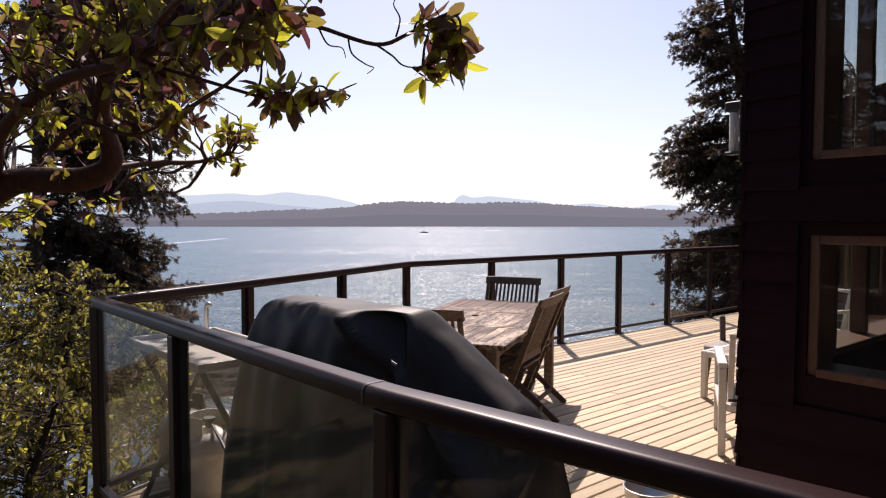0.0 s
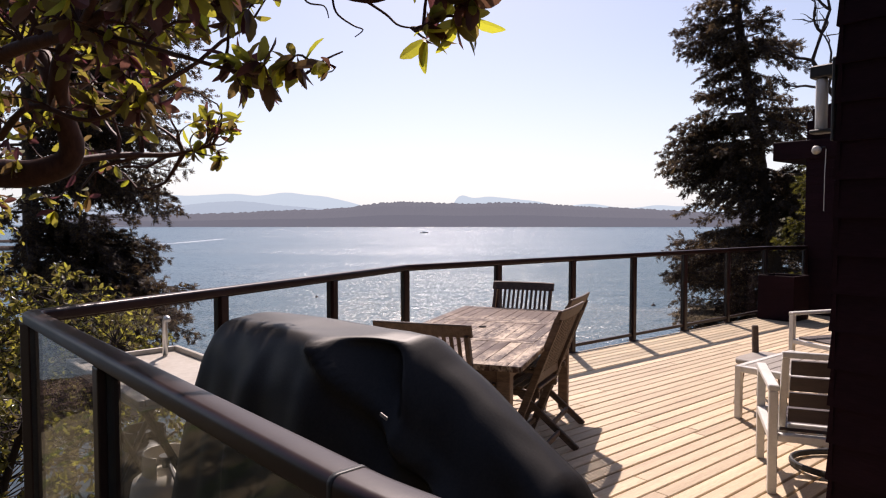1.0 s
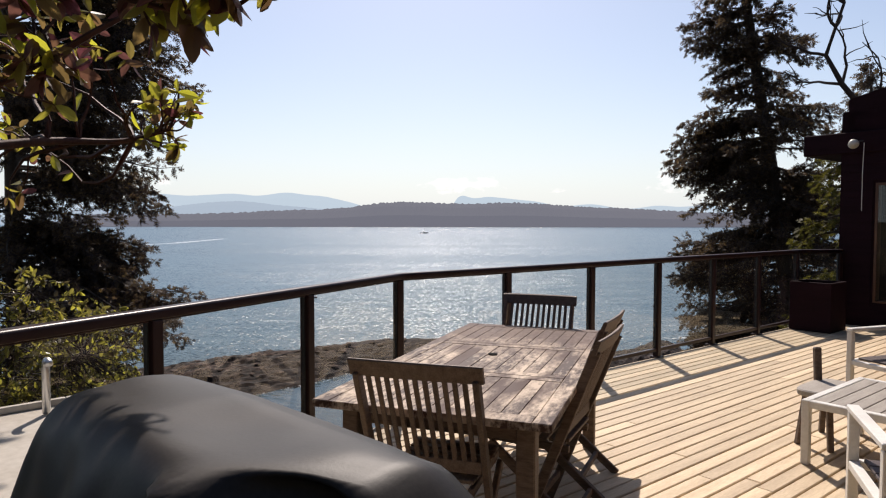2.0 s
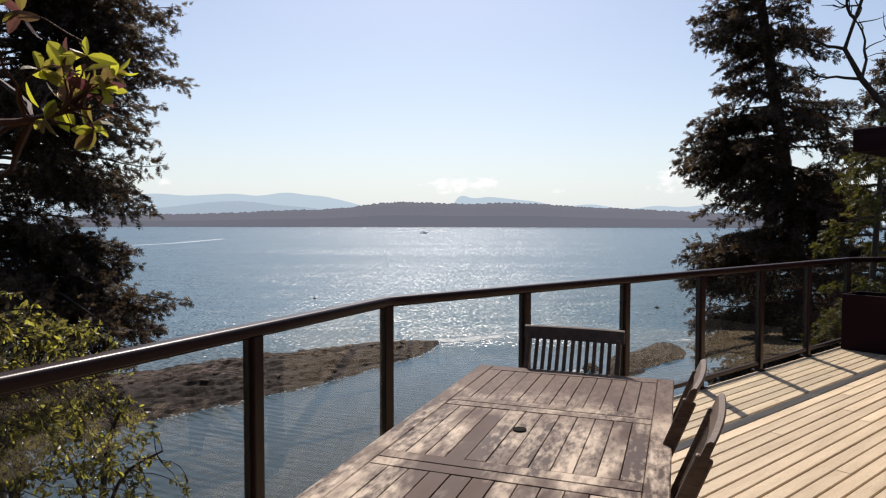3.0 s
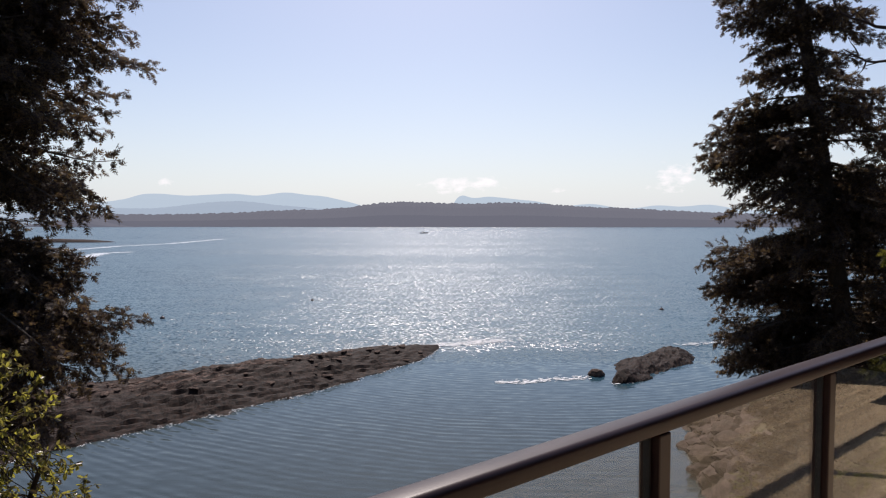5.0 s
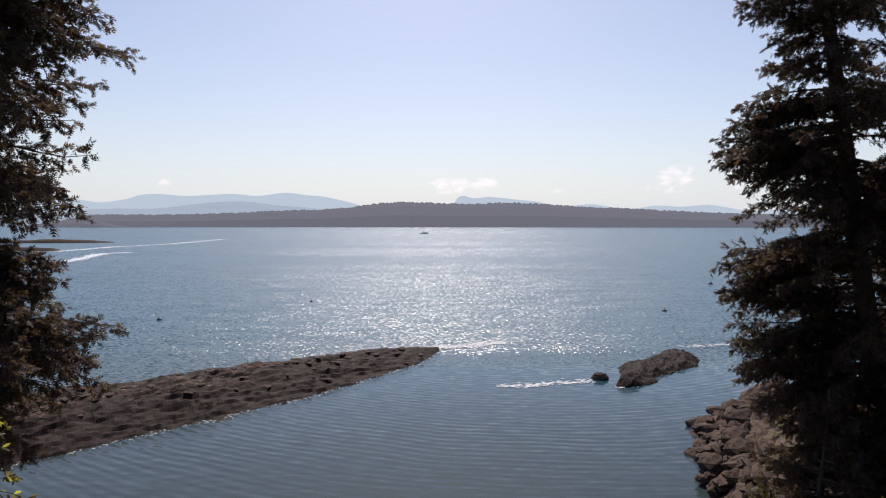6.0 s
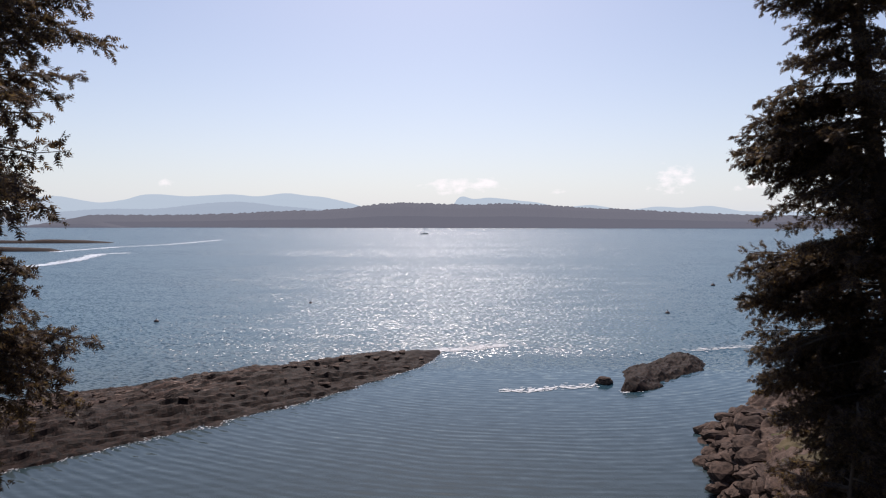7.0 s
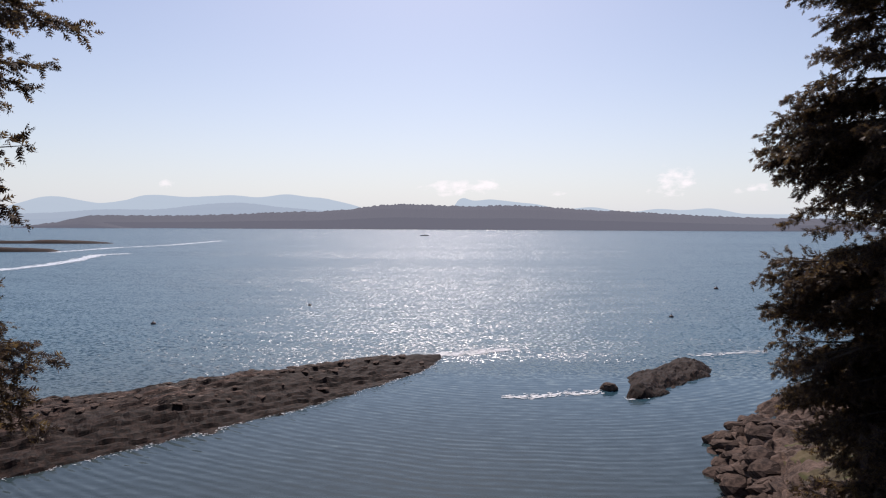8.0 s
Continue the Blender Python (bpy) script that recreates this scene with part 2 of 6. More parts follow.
MAT["teak_top"] = surface("stained_teak", (0.050, 0.025, 0.017), (0.52, 0.415, 0.315), scale=5.0, fine=34, rough=(0.5, 0.75), bump=0.5, vary=0.06, dist=0.005, sharp=0.08, mid=0.505, spec=0.2, whole=True, spots=((0.052, 0.021, 0.013), 3.0, 0.52))


def end_stain(m, axis_at, start, full, colour):
    """Old dark stain that has soaked into one end of the table; axis_at: its direction on the ground and the middle's place along it."""
    nt = m.node_tree
    n, l = nt.nodes, nt.links
    b = n["Principled BSDF"]
    old = b.inputs["Base Color"].links[0].from_socket
    geo, dot, no = n.new("ShaderNodeNewGeometry"), n.new("ShaderNodeVectorMath"), n.new("ShaderNodeTexNoise")
    dot.operation = "DOT_PRODUCT"
    l.new(geo.outputs["Position"], dot.inputs[0])
    dot.inputs[1].default_value = axis_at[0]
    no.inputs["Scale"].default_value, no.inputs["Detail"].default_value = 5.0, 7
    l.new(geo.outputs["Position"], no.inputs["Vector"])
    ad = n.new("ShaderNodeMath")
    ad.operation = "MULTIPLY_ADD"
    ad.inputs[1].default_value = 1.5
    l.new(no.outputs["Fac"], ad.inputs[0])
    l.new(dot.outputs["Value"], ad.inputs[2])
    mr = n.new("ShaderNodeMapRange")
    mr.inputs["From Min"].default_value, mr.inputs["From Max"].default_value = axis_at[1] + start + 0.75, axis_at[1] + full + 0.75
    mr.inputs["To Max"].default_value = 0.85
    l.new(ad.outputs[0], mr.inputs["Value"])
    mx = n.new("ShaderNodeMix")
    mx.data_type = "RGBA"
    l.new(mr.outputs["Result"], mx.inputs["Factor"])
    l.new(old, mx.inputs["A"])
    mx.inputs["B"].default_value = (*colour, 1)
    l.new(mx.outputs["Result"], b.inputs["Base Color"])


end_stain(MAT["teak_top"], ((0.337, 0.941, 0), 5.054), 0.0, 0.55, (0.062, 0.025, 0.016))
grain = MAT["teak_top"].node_tree.nodes["Mapping"]
grain.vector_type = "TEXTURE"
grain.inputs["Rotation"].default_value = (0, 0, radians(70.3))
grain.inputs["Scale"].default_value = (2.2, 0.8, 1)
MAT["cover"] = surface("black_cover_cloth", (0.010, 0.0082, 0.0073), (0.024, 0.0195, 0.0168), scale=5, fine=160, rough=(0.46, 0.54), bump=0.10, dist=0.005, spec=0.26)
MAT["basin"] = surface("beige_enamel", (0.36, 0.32, 0.265), (0.52, 0.48, 0.42), scale=4, fine=40, rough=(0.35, 0.5), bump=0.04, spec=0.5)
MAT["steel"] = surface("brushed_steel", (0.55, 0.55, 0.55), (0.72, 0.72, 0.71), scale=3, stretch=(1, 14, 1), fine=40, rough=(0.28, 0.45), bump=0.04, metal=1.0, dist=0.003)
MAT["dull_black"] = surface("dull_black_hole_and_ring", (0.008, 0.007, 0.006), (0.016, 0.014, 0.012), scale=9, fine=80, rough=(0.85, 0.95), bump=0.05, spec=0.08)
MAT["black_metal"] = surface("black_metal", (0.012, 0.012, 0.012), (0.03, 0.03, 0.03), scale=8, fine=70, rough=(0.4, 0.6), bump=0.05)
MAT["tank_dark"] = surface("dark_tank_paint", (0.02, 0.018, 0.017), (0.05, 0.04, 0.035), scale=7, fine=60, rough=(0.35, 0.55), bump=0.05)
MAT["tank_pale"] = surface("pale_tank_paint", (0.50, 0.46, 0.38), (0.66, 0.62, 0.54), scale=7, fine=60, rough=(0.35, 0.55), bump=0.05)
MAT["white_metal"] = surface("pale_aluminium_paint", (0.60, 0.58, 0.53), (0.76, 0.74, 0.69), scale=5, fine=60, rough=(0.35, 0.5), bump=0.03)
MAT["sling"] = surface("dark_slat_seat", (0.035, 0.022, 0.022), (0.07, 0.045, 0.04), scale=8, stretch=(1, 6, 6), fine=60, rough=(0.45, 0.6), bump=0.1)
MAT["grey_top"] = surface("grey_slat_top", (0.22, 0.19, 0.16), (0.38, 0.34, 0.29), scale=4, stretch=(1, 7, 1), fine=50, rough=(0.45, 0.65), bump=0.15)
MAT["siding"] = surface("dark_stained_siding", (0.012, 0.0035, 0.0055), (0.024, 0.0085, 0.0125), scale=1.6, stretch=(1, 1, 6), fine=30, spec=0.12, rough=(0.7, 0.85), bump=0.2, vary=0.12, dist=0.006)
MAT["window_wood"] = surface("varnished_fir", (0.085, 0.038, 0.022), (0.16, 0.078, 0.044), scale=3, stretch=(6, 6, 1), fine=30, rough=(0.35, 0.5), bump=0.1)
MAT["white_trim"] = surface("white_trim_paint", (0.70, 0.68, 0.64), (0.82, 0.80, 0.76), scale=3, fine=40, rough=(0.4, 0.55), bump=0.03)
MAT["plaster"] = surface("interior_plaster", (0.34, 0.30, 0.25), (0.42, 0.38, 0.32), scale=2, fine=40, rough=(0.8, 0.9), bump=0.05)
MAT["lampglass"] = surface("opal_glass", (0.72, 0.70, 0.66), (0.82, 0.80, 0.76), scale=4, fine=30, rough=(0.2, 0.3), bump=0.0)
MAT["bark"] = surface("arbutus_bark", (0.036, 0.014, 0.011), (0.095, 0.040, 0.026), scale=6, stretch=(1, 1, 0.35), fine=40, rough=(0.5, 0.75), bump=0.35, spec=0.2)
MAT["fir_bark"] = surface("fir_bark", (0.030, 0.022, 0.018), (0.085, 0.065, 0.05), scale=3, stretch=(3, 3, 0.5), fine=20, rough=(0.85, 0.95), bump=0.7, dist=0.05)
MAT["dead_bark"] = surface("bare_tree_bark", (0.022, 0.014, 0.012), (0.06, 0.042, 0.035), scale=3, stretch=(3, 3, 0.5), fine=20, rough=(0.7, 0.9), bump=0.5, spec=0.2)
MAT["leaf"] = leafy("arbutus_leaf", (0.085, 0.028, 0.034), (0.105, 0.112, 0.024), (0.66, 0.66, 0.05), trans=0.56, rare=1.9, spec=0.35)
MAT["leaf_small"] = leafy("small_leaf", (0.064, 0.048, 0.023), (0.10, 0.102, 0.032), (0.60, 0.56, 0.08), rough=0.30, trans=0.52, rare=1.6, spec=0.5)
MAT["needle"] = leafy("fir_needle", (0.036, 0.025, 0.025), (0.090, 0.063, 0.040), (0.24, 0.165, 0.065), rough=0.55, trans=0.38, spec=0.14, rare=1.5)
MAT["needle_warm"] = leafy("cedar_spray", (0.045, 0.045, 0.012), (0.10, 0.09, 0.025), (0.20, 0.18, 0.03), rough=0.6, trans=0.35, spec=0.12)
MAT["rock"] = surface("shore_rock", (0.008, 0.0040, 0.0032), (0.11, 0.064, 0.047), scale=1.3, stretch=(0.25, 1.5, 1.6), fine=9.0, rough=(0.6, 0.9), bump=1.0, dist=0.10, sharp=0.05, mid=0.53, spec=0.12, spots=((0.27, 0.20, 0.16), 3.4, 0.60))


def weed_shade_below(m, level, band, weed_shade_dark, weed_shade_light):
    """Seaweed and painted shade darken a rock's lower part, up to a wavering tide mark; heights are above the water."""
    nt = m.node_tree
    n, l = nt.nodes, nt.links
    b = n["Principled BSDF"]
    old = b.inputs["Base Color"].links[0].from_socket
    co, sp = n.new("ShaderNodeTexCoord"), n.new("ShaderNodeSeparateXYZ")
    l.new(co.outputs["Object"], sp.inputs[0])
    no, fi = n.new("ShaderNodeTexNoise"), n.new("ShaderNodeTexNoise")
    no.inputs["Scale"].default_value, no.inputs["Detail"].default_value = 0.35, 5
    fi.inputs["Scale"].default_value, fi.inputs["Detail"].default_value = 3.0, 5
    l.new(co.outputs["Object"], no.inputs["Vector"])
    l.new(co.outputs["Object"], fi.inputs["Vector"])
    ad = n.new("ShaderNodeMath")
    ad.operation = "MULTIPLY_ADD"
    ad.inputs[1].default_value = 1.8
    l.new(no.outputs["Fac"], ad.inputs[0])
    l.new(sp.outputs[2], ad.inputs[2])
    mr = n.new("ShaderNodeMapRange")
    mr.inputs["From Min"].default_value, mr.inputs["From Max"].default_value = level + 0.9, level + 0.9 + band
    l.new(ad.outputs[0], mr.inputs["Value"])
    rp = n.new("ShaderNodeValToRGB")
    rp.color_ramp.elements[0].position, rp.color_ramp.elements[1].position = 0.38, 0.66
    rp.color_ramp.elements[0].color, rp.color_ramp.elements[1].color = (*weed_shade_dark, 1), (*weed_shade_light, 1)
    l.new(fi.outputs["Fac"], rp.inputs[0])
    mx = n.new("ShaderNodeMix")
    mx.data_type = "RGBA"
    l.new(mr.outputs["Result"], mx.inputs["Factor"])
    l.new(rp.outputs[0], mx.inputs["A"])
    l.new(old, mx.inputs["B"])
    l.new(mx.outputs["Result"], b.inputs["Base Color"])


# the dark weed colour also stands for shade on the spit's near side
weed_shade_below(MAT["rock"], 1.45, 0.6, (0.0045, 0.0022, 0.0020), (0.030, 0.0145, 0.0095))
MAT["rock_bare"] = surface("bare_shore_rock", (0.028, 0.018, 0.014), (0.145, 0.098, 0.076), scale=0.9, stretch=(1, 1, 2), fine=4.2, rough=(0.7, 0.95), bump=1.0, dist=0.10, sharp=0.12, mid=0.52, spec=0.10)
MAT["soil"] = surface("bluff_ground", dark=(0.03, 0.026, 0.014), light=(0.12, 0.095, 0.055), spec=0.1, scale=0.35, fine=2.2, rough=(0.85, 0.95), bump=0.8, dist=0.2, spots=((0.05, 0.06, 0.018), 0.6, 0.55))
# third colour is the air's haze, put into each material as emission
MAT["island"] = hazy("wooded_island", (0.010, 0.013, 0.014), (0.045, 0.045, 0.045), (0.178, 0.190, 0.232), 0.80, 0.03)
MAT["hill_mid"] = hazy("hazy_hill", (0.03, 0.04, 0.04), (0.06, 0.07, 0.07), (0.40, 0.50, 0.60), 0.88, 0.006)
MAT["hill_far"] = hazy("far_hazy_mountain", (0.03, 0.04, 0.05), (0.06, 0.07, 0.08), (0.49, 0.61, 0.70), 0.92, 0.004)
MAT["dark_hull"] = surface("boat_hull", (0.05, 0.05, 0.06), (0.12, 0.12, 0.13), scale=2, fine=9, rough=(0.3, 0.5), bump=0)
MAT["buoy"] = surface("buoy_paint", (0.03, 0.02, 0.02), (0.10, 0.04, 0.03), scale=3, fine=20, rough=(0.4, 0.6), bump=0)
MAT["slick"] = surface("pale_tide_foam", (0.50, 0.55, 0.60), (0.68, 0.72, 0.75), scale=0.3, fine=3, rough=(0.3, 0.5), bump=0)
MAT["foam"] = surface("sea_foam", (0.45, 0.47, 0.48), (0.75, 0.76, 0.77), scale=2, fine=14, rough=(0.7, 0.9), bump=0.3)


def glass_material(name, tint, dirt):
    m = bpy.data.materials.new(name)
    nt, n, l, b = nodes_of(m)
    tr, gl, df, lw = n.new("ShaderNodeBsdfTransparent"), n.new("ShaderNodeBsdfGlossy"), n.new("ShaderNodeBsdfDiffuse"), n.new("ShaderNodeLayerWeight")
    lw.inputs["Blend"].default_value = 0.5
    pw, fr = n.new("ShaderNodeMath"), n.new("ShaderNodeMath")
    pw.operation, fr.operation = "POWER", "MULTIPLY_ADD"
    pw.inputs[1].default_value = 5.0
    fr.inputs[1].default_value, fr.inputs[2].default_value = 0.90, 0.036
    l.new(lw.outputs["Facing"], pw.inputs[0])
    l.new(pw.outputs[0], fr.inputs[0])
    tr.inputs["Color"].default_value = (*tint, 1)
    gl.inputs["Roughness"].default_value = 0.012
    df.inputs["Color"].default_value = (0.55, 0.52, 0.46, 1)
    no = n.new("ShaderNodeTexNoise")
    no.inputs["Scale"].default_value = 3.2
    no.inputs["Detail"].default_value = 8
    mr = n.new("ShaderNodeMapRange")
    mr.inputs["From Min"].default_value, mr.inputs["From Max"].default_value = 0.38, 0.75
    mr.inputs["To Min"].default_value, mr.inputs["To Max"].default_value = dirt * 0.3, dirt
    l.new(no.outputs["Fac"], mr.inputs["Value"])
    s1, s2 = n.new("ShaderNodeMixShader"), n.new("ShaderNodeMixShader")
    l.new(mr.outputs["Result"], s1.inputs[0])
    l.new(tr.outputs[0], s1.inputs[1])
    l.new(df.outputs[0], s1.inputs[2])
    l.new(fr.outputs[0], s2.inputs[0])
    l.new(s1.outputs[0], s2.inputs[1])
    l.new(gl.outputs[0], s2.inputs[2])
    l.new(s2.outputs[0], n["Material Output"].inputs["Surface"])
    return m


MAT["glass"] = glass_material("rail_glass", (0.96, 0.97, 0.962), 0.020)
MAT["window_glass"] = glass_material("window_glass", (0.9, 0.92, 0.9), 0.02)


def water_material():
    """Sea water: wind chop outside the reef, long calm ripples in its lee."""
    m = bpy.data.materials.new("sea_water")
    nt, n, l, b = nodes_of(m)
    co = n.new("ShaderNodeTexCoord")
    sep = n.new("ShaderNodeSeparateXYZ")
    l.new(co.outputs["Object"], sep.inputs[0])

    def math_(op, a, c=None, d=None):
        k = n.new("ShaderNodeMath")
        k.operation = op
        for i, v in enumerate((a, c, d)):
            if v is None:
                continue
            if isinstance(v, (int, float)):
                k.inputs[i].default_value = v
            else:
                l.new(v, k.inputs[i])
        return k.outputs[0]

    def noise_(scale, detail, stretch, rough=0.55):
        mp = n.new("ShaderNodeMapping")
        mp.inputs["Scale"].default_value = stretch
        l.new(co.outputs["Object"], mp.inputs["Vector"])
        t = n.new("ShaderNodeTexNoise")
        t.inputs["Scale"].default_value, t.inputs["Detail"].default_value, t.inputs["Roughness"].default_value = scale, detail, rough
        l.new(mp.outputs[0], t.inputs["Vector"])
        return t.outputs["Fac"]

    def span(v, a, c):
        k = n.new("ShaderNodeMapRange")
        k.interpolation_type = "SMOOTHSTEP"
        k.inputs["From Min"].default_value, k.inputs["From Max"].default_value = a, c
        l.new(v, k.inputs["Value"])
        return k.outputs["Result"]
    def slopes(scale, detail, stretch, k):
        """Facet slopes in x and y from a colour noise."""
        mp = n.new("ShaderNodeMapping")
        mp.inputs["Scale"].default_value = stretch
        l.new(co.outputs["Object"], mp.inputs["Vector"])
        t = n.new("ShaderNodeTexNoise")
        t.inputs["Scale"].default_value, t.inputs["Detail"].default_value, t.inputs["Roughness"].default_value = scale, detail, 0.6
        l.new(mp.outputs[0], t.inputs["Vector"])
        s = n.new("ShaderNodeSeparateColor")
        l.new(t.outputs["Color"], s.inputs[0])
        return [math_("MULTIPLY", math_("SUBTRACT", s.outputs[i], 0.5), k) for i in (0, 1)]

    wob = math_("MULTIPLY", math_("SUBTRACT", noise_(0.05, 3, (1, 1, 1)), 0.5), 16.0)
    lee = math_("MULTIPLY", math_("MINIMUM", math_("ADD", sep.outputs[0], 1.0), 0.0), -0.93)
    open_sea = span(math_("ADD", math_("ADD", sep.outputs[1], lee), wob), 74.0, 98.0)
    calm = math_("SUBTRACT", 1.0, open_sea)
    gust = span(noise_(0.012, 3, (0.35, 1.6, 1)), 0.3, 0.7)
    rip = math_("MULTIPLY", span(sep.outputs[1], 84.0, 96.0), math_("SUBTRACT", 1.0, span(sep.outputs[1], 120.0, 260.0)))
    power = math_("MULTIPLY", open_sea, math_("ADD", math_("MULTIPLY_ADD", gust, 0.5, 0.65), math_("MULTIPLY", rip, 0.18)))
    chop = slopes(2.6, 3, (0.75, 1.2, 1), 2.9)
    swell = slopes(0.16, 2, (0.5, 1.4, 1), 0.35)
    glassy = slopes(1.1, 2, (0.5, 1.5, 1), 0.20)
    # long curved ripples that spread from the islet
    shift = n.new("ShaderNodeMapping")
    shift.inputs["Location"].default_value = (-10.0, -104.0, 0)
    l.new(co.outputs["Object"], shift.inputs["Vector"])
    bands = []
    for sc, di in ((0.36, 8.0), (0.55, 6.0)):
        ripple = n.new("ShaderNodeTexWave")
        ripple.wave_type, ripple.rings_direction = "RINGS", "Z"
        ripple.inputs["Scale"].default_value = sc
        ripple.inputs["Distortion"].default_value = di
        ripple.inputs["Detail"].default_value = 2.0
        ripple.inputs["Detail Scale"].default_value = 0.22
        l.new(shift.outputs[0], ripple.inputs["Vector"])
        bands.append(math_("SUBTRACT", ripple.outputs["Fac"], 0.5))
    patch = span(noise_(0.045, 2, (0.6, 1.4, 1)), 0.30, 0.66)
    band = math_("MULTIPLY", math_("MULTIPLY_ADD", bands[1], 0.3, bands[0]), math_("MULTIPLY_ADD", patch, 0.08, 0.015))
    axes = []
    for i in (0, 1):
        still = math_("ADD", glassy[i], band) if i == 1 else glassy[i]
        axes.append(math_("ADD", math_("MULTIPLY", math_("ADD", math_("MULTIPLY", chop[i], (0.62, 1.0)[i]), swell[i]), power), math_("MULTIPLY", still, calm)))
    cmb = n.new("ShaderNodeCombineXYZ")
    l.new(axes[0], cmb.inputs[0])
    l.new(axes[1], cmb.inputs[1])
    cmb.inputs[2].default_value = 1.0
    nrm = n.new("ShaderNodeVectorMath")
    nrm.operation = "NORMALIZE"
    l.new(cmb.outputs[0], nrm.inputs[0])
    l.new(nrm.outputs[0], b.inputs["Normal"])
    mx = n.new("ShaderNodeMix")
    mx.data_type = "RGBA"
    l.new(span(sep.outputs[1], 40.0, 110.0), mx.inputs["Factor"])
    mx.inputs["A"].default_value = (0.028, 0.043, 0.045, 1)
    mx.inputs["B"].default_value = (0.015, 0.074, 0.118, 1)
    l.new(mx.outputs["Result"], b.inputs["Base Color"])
    l.new(math_("MULTIPLY_ADD", open_sea, 0.17, 0.13), b.inputs["Roughness"])
    b.inputs["IOR"].default_value = 1.333
    return m


MAT["water"] = water_material()

# ---- sea, land and distance ----
SEA = -15.0
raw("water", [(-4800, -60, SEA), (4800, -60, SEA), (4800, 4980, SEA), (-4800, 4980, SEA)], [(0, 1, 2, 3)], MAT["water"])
tagged(bpy.data.objects["water"], "blue-green sea with wind chop and calm ripples", "sea", kind="structure")


def shore_y(x):
    """How far ahead the shoreline lies at each x."""
    return 35 + 2.0 * np.sin(x * 0.13) + 27 * smooth01(12.5, 22.5, x) + 12 * smooth01(21, 33, x) + 9 * smooth01(-42, -62, x)


def cells(x, y, size, seed):
    """Blocky joints in rock: a random value for each block, and the distance to its edge."""
    x, y = np.asarray(x, float) / size, np.asarray(y, float) / size
    xi, yi = np.floor(x), np.floor(y)
    best, second, val = np.full(x.shape, 9.0), np.full(x.shape, 9.0), np.zeros(x.shape)
    for i in (-1, 0, 1):
        for j in (-1, 0, 1):
            cx, cy = xi + i, yi + j
            h = np.modf(np.abs(np.sin(cx * 127.1 + cy * 311.7 + seed) * 43758.5453))[0]
            g = np.modf(np.abs(np.sin(cx * 269.5 + cy * 183.3 + seed) * 24634.6345))[0]
            d = np.hypot(x - cx - h, y - cy - g)
            nearer = d < best
            second = np.where(nearer, best, np.minimum(second, d))
            val = np.where(nearer, h, val)
            best = np.where(nearer, d, best)
    return val, (second - best) * size


def ground_z(x, y):
    inland = shore_y(x) - y
    slope = 0.44 - 0.21 * smooth01(11, 22, x)
    z = SEA + np.where(inland > 0, slope * inland, 0.30 * inland)
    z = z + 0.2 * smooth01(0.0, 2.5, inland) * smooth01(10, 20, x)
    cap = -2.6 + 0.012 * np.clip(-y, 0, 400)
    z = -np.log(np.exp(-0.9 * (z - cap)) + 1) / 0.9 + cap
    z = np.maximum(z, SEA - 6)
    rough = smooth01(-8, 2, inland) * (0.35 + 0.9 * smooth01(9, 0, np.abs(inland - 5)))
    far = smooth01(160, 60, np.hypot(x, y))
    strata = np.abs(fbm2(x * 0.9 + y * 0.5, y * 1.1 - x * 0.5, 0.33, 7, 4))
    z = z + rough * far * (1.4 * fbm2(x, y, 0.16, 3, 4) + 0.9 * strata - 0.5)
    rx, ry = 0.8 * x + 0.6 * y, (0.8 * y - 0.6 * x) * 1.7
    val, edge = cells(rx + 0.6 * fbm2(x, y, 0.5, 23, 2), ry, 2.3, 3.0)
    val2, edge2 = cells(rx, ry, 0.95, 8.0)
    block = 0.55 * (val - 0.5) + 0.30 * (val2 - 0.5) - 0.22 * np.exp(-edge / 0.16) - 0.12 * np.exp(-edge2 / 0.10)
    return z + block * far * smooth01(15, 9, np.abs(inland - 3)) * smooth01(8, 12, x)


def axis(*spans):
    out = []
    for a, b, n in spans:
        out += list(np.linspace(a, b, n, endpoint=False))
    return np.array(out + [spans[-1][1]])


gx = axis((-4500, -300, 8), (-300, -70, 24), (-70, 8, 78), (8, 14, 12), (14, 31, 95), (31, 42, 22), (42, 80, 26), (80, 300, 22), (300, 4500, 8))
gy = axis((-4500, -200, 8), (-200, -40, 20), (-40, 30, 70), (30, 46, 30), (46, 70, 125), (70, 84, 20), (84, 120, 8))
GX, GY = np.meshgrid(gx, gy)
GZ = ground_z(GX, GY)
nx_, ny_ = len(gx), len(gy)
verts = np.stack([GX.ravel(), GY.ravel(), GZ.ravel()], 1).tolist()
faces = [(j * nx_ + i, j * nx_ + i + 1, (j + 1) * nx_ + i + 1, (j + 1) * nx_ + i) for j in range(ny_ - 1) for i in range(nx_ - 1)]
ground = raw("ground", verts, faces, MAT["soil"], smooth=True)
tagged(ground, "rocky wooded bluff falling to the sea shore", "ground", kind="structure")
ground.data.materials.append(MAT["rock_bare"])
slot = []
for j in range(ny_ - 1):
    for i in range(nx_ - 1):
        inl = shore_y(gx[i]) - gy[j]
        slot.append(1 if (inl < 14 + 3 * math.sin(gx[i] * 1.3 + gy[j]) and gx[i] > 8) or inl < 4 else 0)
ground.data.polygons.foreach_set("material_index", slot)


